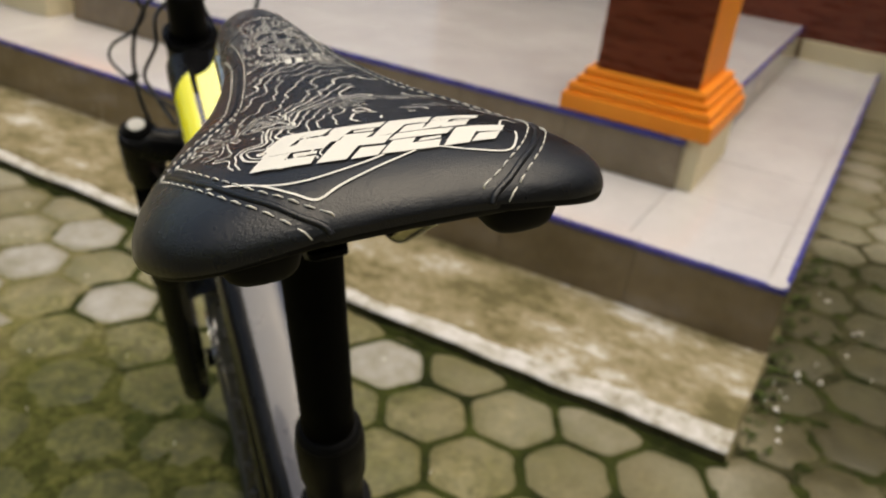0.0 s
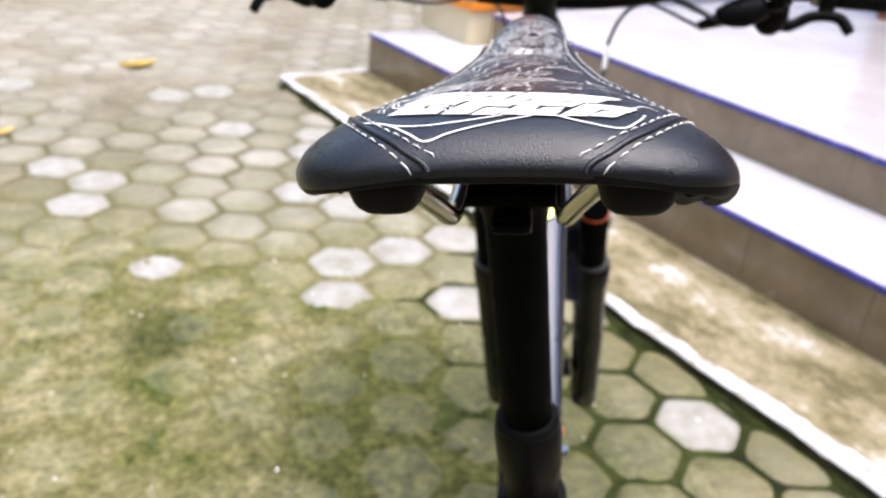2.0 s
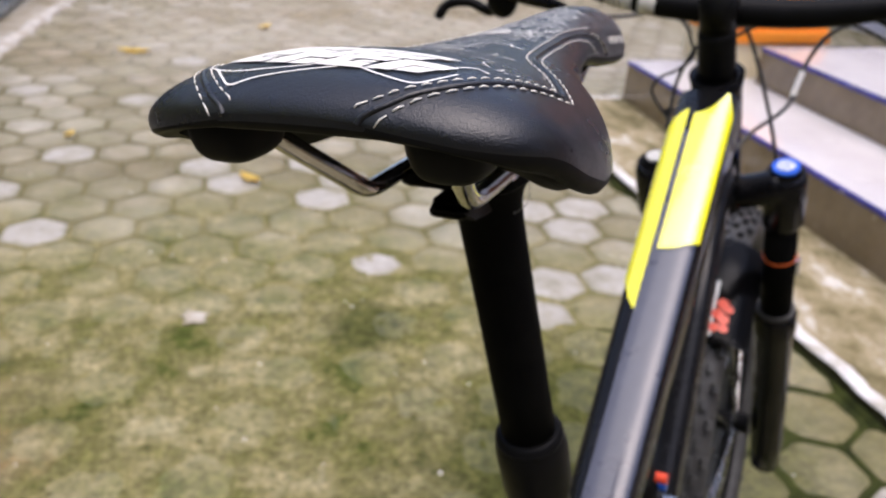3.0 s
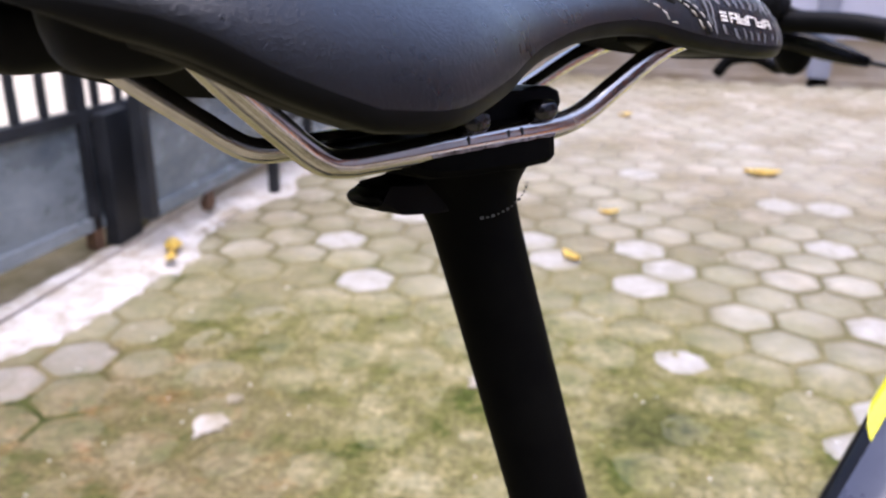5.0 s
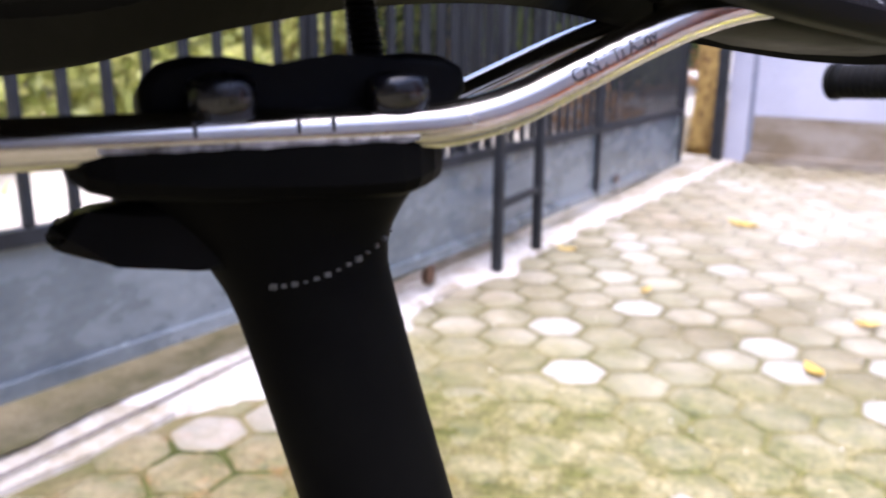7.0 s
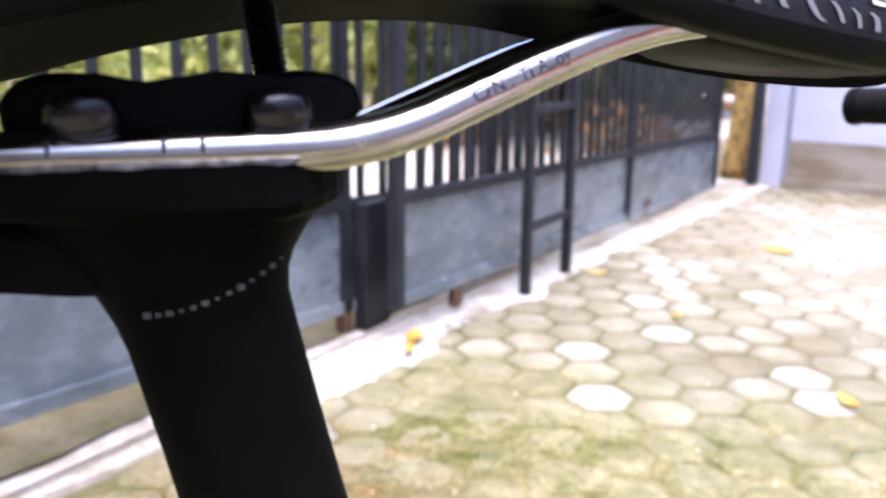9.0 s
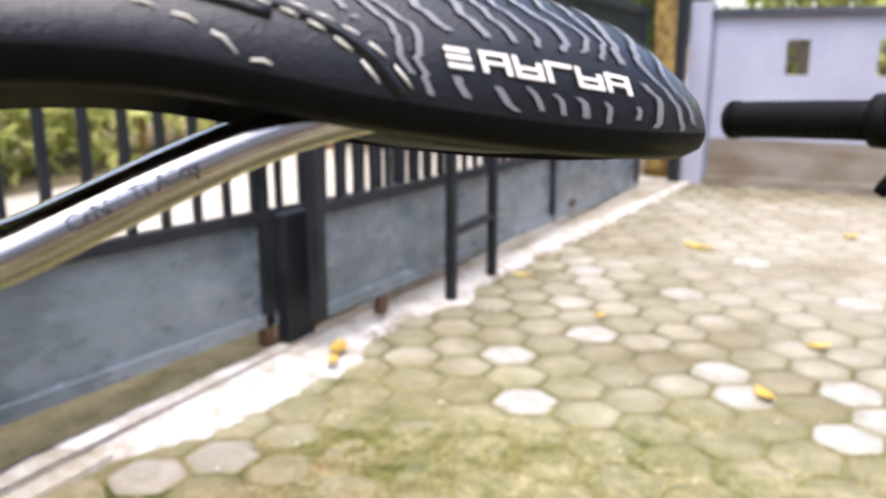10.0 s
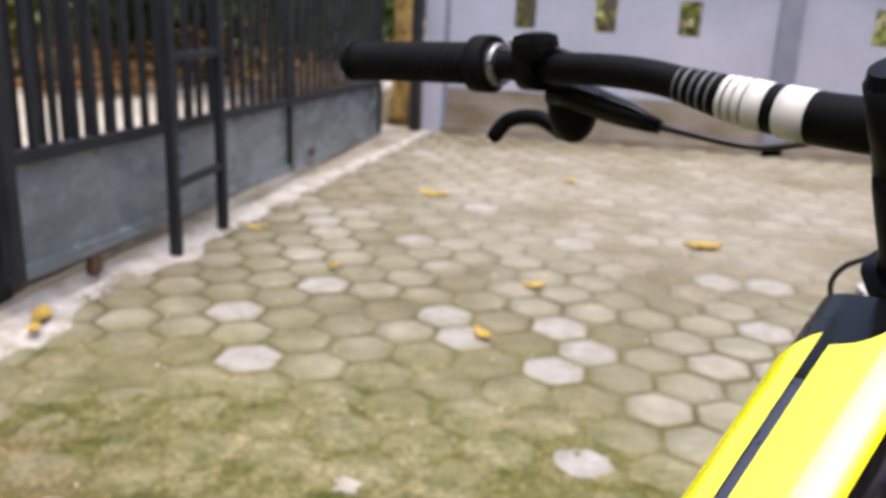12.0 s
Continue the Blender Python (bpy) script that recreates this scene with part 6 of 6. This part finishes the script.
# sheet of moss and silt grown over the damp middle of the yard
bm = bmesh.new()
step = 0.022
grid = {}


def mossy(x, y):
    cover = 1.0 - ((x + 0.08) / 1.22) ** 2 - ((y - 1.12) / 1.2) ** 2
    n1 = noise.noise((x * 1.7, y * 1.7, 0.3)) * 0.7 + noise.noise((x * 5.5, y * 5.5, 2)) * 0.42 + noise.noise((x * 17, y * 17, 5)) * 0.28
    return cover * 1.2 + n1


for i in range(-62, 75):
    for j in range(-20, 130):
        x, y = i * step, j * step
        f = mossy(x, y)
        if f > 0.4:
            lift = min(f - 0.4, 0.5)
            grid[i, j] = bm.verts.new((x + 0.006 * noise.noise((x * 40, y * 40, 1)), y + 0.006 * noise.noise((x * 40, y * 40, 8)), -0.0012 + 0.0092 * lift + 0.0035 * noise.noise((x * 25, y * 25, 4))))
for (i, j), v in list(grid.items()):
    q = [grid.get(k) for k in ((i, j), (i + 1, j), (i + 1, j + 1), (i, j + 1))]
    if all(q):
        bm.faces.new(q)
bmesh.ops.delete(bm, geom=[v for v in bm.verts if not v.link_faces], context="VERTS")
tagged(new("moss", finish("moss", bm, MOSS, True)), "film of green moss and silt over damp pavers", "moss", kind="stuff")

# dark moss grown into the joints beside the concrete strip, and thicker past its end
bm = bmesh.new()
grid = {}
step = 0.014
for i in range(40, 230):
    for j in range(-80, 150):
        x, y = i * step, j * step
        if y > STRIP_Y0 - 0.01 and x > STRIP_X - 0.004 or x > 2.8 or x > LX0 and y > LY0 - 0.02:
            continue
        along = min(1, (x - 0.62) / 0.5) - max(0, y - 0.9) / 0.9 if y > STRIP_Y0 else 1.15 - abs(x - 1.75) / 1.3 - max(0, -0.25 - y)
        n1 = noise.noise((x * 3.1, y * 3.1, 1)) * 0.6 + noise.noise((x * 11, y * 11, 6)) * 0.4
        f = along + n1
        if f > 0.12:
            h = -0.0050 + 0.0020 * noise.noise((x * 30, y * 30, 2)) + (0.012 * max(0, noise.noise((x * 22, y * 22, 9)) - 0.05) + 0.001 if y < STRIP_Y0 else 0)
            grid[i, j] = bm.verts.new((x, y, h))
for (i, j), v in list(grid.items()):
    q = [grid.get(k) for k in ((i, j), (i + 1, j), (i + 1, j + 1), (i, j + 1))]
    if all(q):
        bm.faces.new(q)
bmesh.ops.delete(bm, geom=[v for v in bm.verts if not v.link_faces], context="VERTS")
tagged(new("joint_moss", finish("joint_moss", bm, DARKMOSS_SHADE, True)), "dark green moss in the joints beside the strip", "moss", kind="stuff")

# shade as a dark sheet past strip and step ends, weeds along their feet
bm = bmesh.new()
grid = {}
for i in range(100, 250):
    for j in range(-62, 0):
        x, y = i * step, j * step
        if y > STRIP_Y0 - 0.004 or x > LX0 and y > LY0 - 0.004:
            continue
        f = 1.05 - max(0, 1.62 - x) / 0.25 - max(0, x - 2.7) / 0.5 - max(0, -0.28 - y) / 0.35 + noise.noise((x * 6, y * 6, 3)) * 0.7 + noise.noise((x * 19, y * 19, 3)) * 0.4
        if f > 0.35:
            grid[i, j] = bm.verts.new((x, y, -0.0045 + 0.0025 * min(f - 0.35, 0.8) + 0.0025 * noise.noise((x * 14, y * 14, 7))))
for (i, j), v in list(grid.items()):
    q = [grid.get(k) for k in ((i, j), (i + 1, j), (i + 1, j + 1), (i, j + 1))]
    if all(q):
        bm.faces.new(q)
bmesh.ops.delete(bm, geom=[v for v in bm.verts if not v.link_faces], context="VERTS")
tagged(new("shade_film", finish("shade_film", bm, SHADE_FILM, True)), "dark film painted as shade over pavers by the step", "silt", kind="stuff")
bm = bmesh.new()
rnd = random.Random(31)
for k in range(75):
    if k < 22:
        x, y = rnd.uniform(1.58, 1.96), STRIP_Y0 - 0.012 - abs(rnd.gauss(0, 0.03))
    else:
        x, y = rnd.uniform(1.95, 2.75), LY0 - 0.012 - abs(rnd.gauss(0, 0.035))
    for _ in range(rnd.randrange(3, 7)):
        a, l, up = rnd.uniform(0, 6.28), rnd.uniform(0.010, 0.022), rnd.uniform(0.3, 0.9)
        c, s = math.cos(a), math.sin(a)
        w = l * 0.28
        q = [(x, y, 0.002), (x + c * l * 0.55 - s * w, y + s * l * 0.55 + c * w, 0.004 + up * l * 0.6), (x + c * l, y + s * l, 0.003 + up * l * 0.8), (x + c * l * 0.55 + s * w, y + s * l * 0.55 - c * w, 0.004 + up * l * 0.6)]
        bm.faces.new([bm.verts.new(p) for p in q])
bmesh.ops.solidify(bm, geom=list(bm.faces), thickness=0.0006)
tagged(new("weeds", finish("weeds", bm, WEED)), "small green weeds along the foot of the step", "weeds", kind="stuff")
bm = bmesh.new()
for _ in range(20):
    x, y = rnd.uniform(1.6, 2.7), -0.05 - abs(rnd.gauss(0, 0.10))
    s = rnd.choice((0.003, 0.004, 0.005, 0.008))
    if x > LX0 - 0.02:
        y -= 0.03
    prism(bm, [(s * math.cos(a) * rnd.uniform(0.5, 1.3), s * math.sin(a) * rnd.uniform(0.5, 1.1)) for a in (0.2, 1.3, 2.4, 3.5, 4.9)], -0.003, 0.003, pose(x, y, 0.006, rnd.uniform(-20, 20), rnd.uniform(-20, 20), rnd.uniform(0, 360)))
tagged(new("chips_and_glints", finish("chips_and_glints", bm, CHIPS_GLINTS)), "pale chips scattered by the end of the step", "chips", kind="stuff")

# deep green cushions near the bicycle: moss, with its soft shadow painted in
bm = bmesh.new()
grid = {}
for i in range(10, 98):
    for j in range(30, 130):
        x, y = i * step, j * step
        f = max(0.50 - ((x - 0.86) / 0.34) ** 2 - ((y - 1.04) / 0.34) ** 2, 0.42 - ((x - 0.42) / 0.20) ** 2 - ((y - 1.64) / 0.10) ** 2, 0.42 - ((x - 0.55) / 0.16) ** 2 - ((y - 1.00) / 0.12) ** 2) + noise.noise((x * 5, y * 5, 3)) * 0.75 + noise.noise((x * 16, y * 16, 8)) * 0.5 + noise.noise((x * 45, y * 45, 4)) * 0.5
        if f > 0.4:
            grid[i, j] = bm.verts.new((x, y, -0.0045 + 0.010 * min(f - 0.35, 0.6) + 0.0045 * noise.noise((x * 45, y * 45, 2))))
for (i, j), v in list(grid.items()):
    q = [grid.get(k) for k in ((i, j), (i + 1, j), (i + 1, j + 1), (i, j + 1))]
    if all(q):
        bm.faces.new(q)
bmesh.ops.delete(bm, geom=[v for v in bm.verts if not v.link_faces], context="VERTS")
tagged(new("moss_and_bike_shadow", finish("moss_and_bike_shadow", bm, GREENMOSS, True)), "deep green moss with the bicycle's shadow painted in", "moss", kind="stuff")

# moss in the joints beside the kerb
bm = bmesh.new()
grid = {}
for i in range(-105, -15):
    for j in range(20, 150):
        x, y = i * step, j * step
        f = 0.7 - ((x + 0.95) / 0.55) ** 2 - ((y - 1.1) / 0.65) ** 2 + noise.noise((x * 4, y * 4, 5)) * 0.7 + noise.noise((x * 14, y * 14, 1)) * 0.3
        if f > 0.3 and x > KERB(y) + 0.02:
            grid[i, j] = bm.verts.new((x, y, -0.0060 + 0.002 * noise.noise((x * 30, y * 30, 2))))
for (i, j), v in list(grid.items()):
    q = [grid.get(k) for k in ((i, j), (i + 1, j), (i + 1, j + 1), (i, j + 1))]
    if all(q):
        bm.faces.new(q)
bmesh.ops.delete(bm, geom=[v for v in bm.verts if not v.link_faces], context="VERTS")
tagged(new("joint_moss", finish("joint_moss", bm, GREENMOSS, True)), "green moss in the joints beside the kerb", "moss", kind="stuff")

# pale specks strewn about, solid stand-ins for glints on the pavers
bm = bmesh.new()
rnd = random.Random(77)
for _ in range(150):
    x, y = rnd.uniform(-1.1, 1.4), rnd.uniform(0.4, 3.6)
    s = rnd.choice((0.002, 0.0025, 0.003, 0.0045))
    m = pose(x, y, 0.0045, rnd.uniform(-20, 20), rnd.uniform(-20, 20), rnd.uniform(0, 360))
    prism(bm, [(s * math.cos(a) * rnd.uniform(0.6, 1.3), s * math.sin(a) * rnd.uniform(0.6, 1.3)) for a in (0.2, 1.3, 2.4, 3.5, 4.9)], -0.002, 0.0015, m)
tagged(new("chips_and_glints", finish("chips_and_glints", bm, CHIPS_GLINTS)), "small pale specks painted as glints over the mossy pavers", "chips", kind="stuff")

# pale splashes of lime on the moss
for x, y, s in ((-0.04, 1.74, 0.05), (-0.63, 1.40, 0.07), (-0.62, 1.52, 0.035)):
    bm = bmesh.new()
    o = []
    for k in range(18):
        a = k * math.pi / 9
        r = s * (0.6 + 0.5 * noise.noise((math.cos(a) * 2 + x * 9, math.sin(a) * 2, y)))
        o.append((r * math.cos(a), r * math.sin(a)))
    prism(bm, o, 0.0, 0.005)
    ob = tagged(new("lime_splash", finish("lime_splash", bm, LIME)), "pale splash of lime on the mossy pavers", "stain", "lime splashes")
    ob.location = (x, y, 0.004)


def fallen_leaf(x, y, length, turn, curl=0.01):
    bm = bmesh.new()
    rows = []
    for i in range(9):
        t = i / 8
        w = 0.24 * length * math.sin(math.pi * min(t * 0.96 + 0.02, 1)) ** 0.8
        rows.append([bm.verts.new(((t - 0.5) * length, s * w, curl * abs(s) + curl * (2 * t - 1) ** 2 + 0.003)) for s in (-1, -0.5, 0, 0.5, 1)])
    for r0, r1 in zip(rows, rows[1:]):
        for k in range(4):
            bm.faces.new((r0[k], r0[k + 1], r1[k + 1], r1[k]))
    r = bmesh.ops.solidify(bm, geom=list(bm.faces), thickness=0.0012)
    ob = tagged(new("fallen_leaf", finish("fallen_leaf", bm, LEAF_YELLOW, True)), "yellow fallen leaf lying on the pavers", "leaf", "fallen leaves")
    ob.matrix_world = pose(x, y, 0.026 if x < -1.1 else 0.004, 0, 0, turn)


for x, y, l, t in ((0.96, 4.02, 0.18, 5), (-0.42, 4.57, 0.17, -15), (0.25, 3.22, 0.09, 20), (0.13, 2.68, 0.10, -50), (-1.25, 2.38, 0.13, -60), (-1.2, 2.27, 0.08, -70), (-1.05, 3.62, 0.09, 10), (-0.55, 3.2, 0.06, 60), (0.3, 5.2, 0.1, 40)):
    fallen_leaf(x, y, l, t)
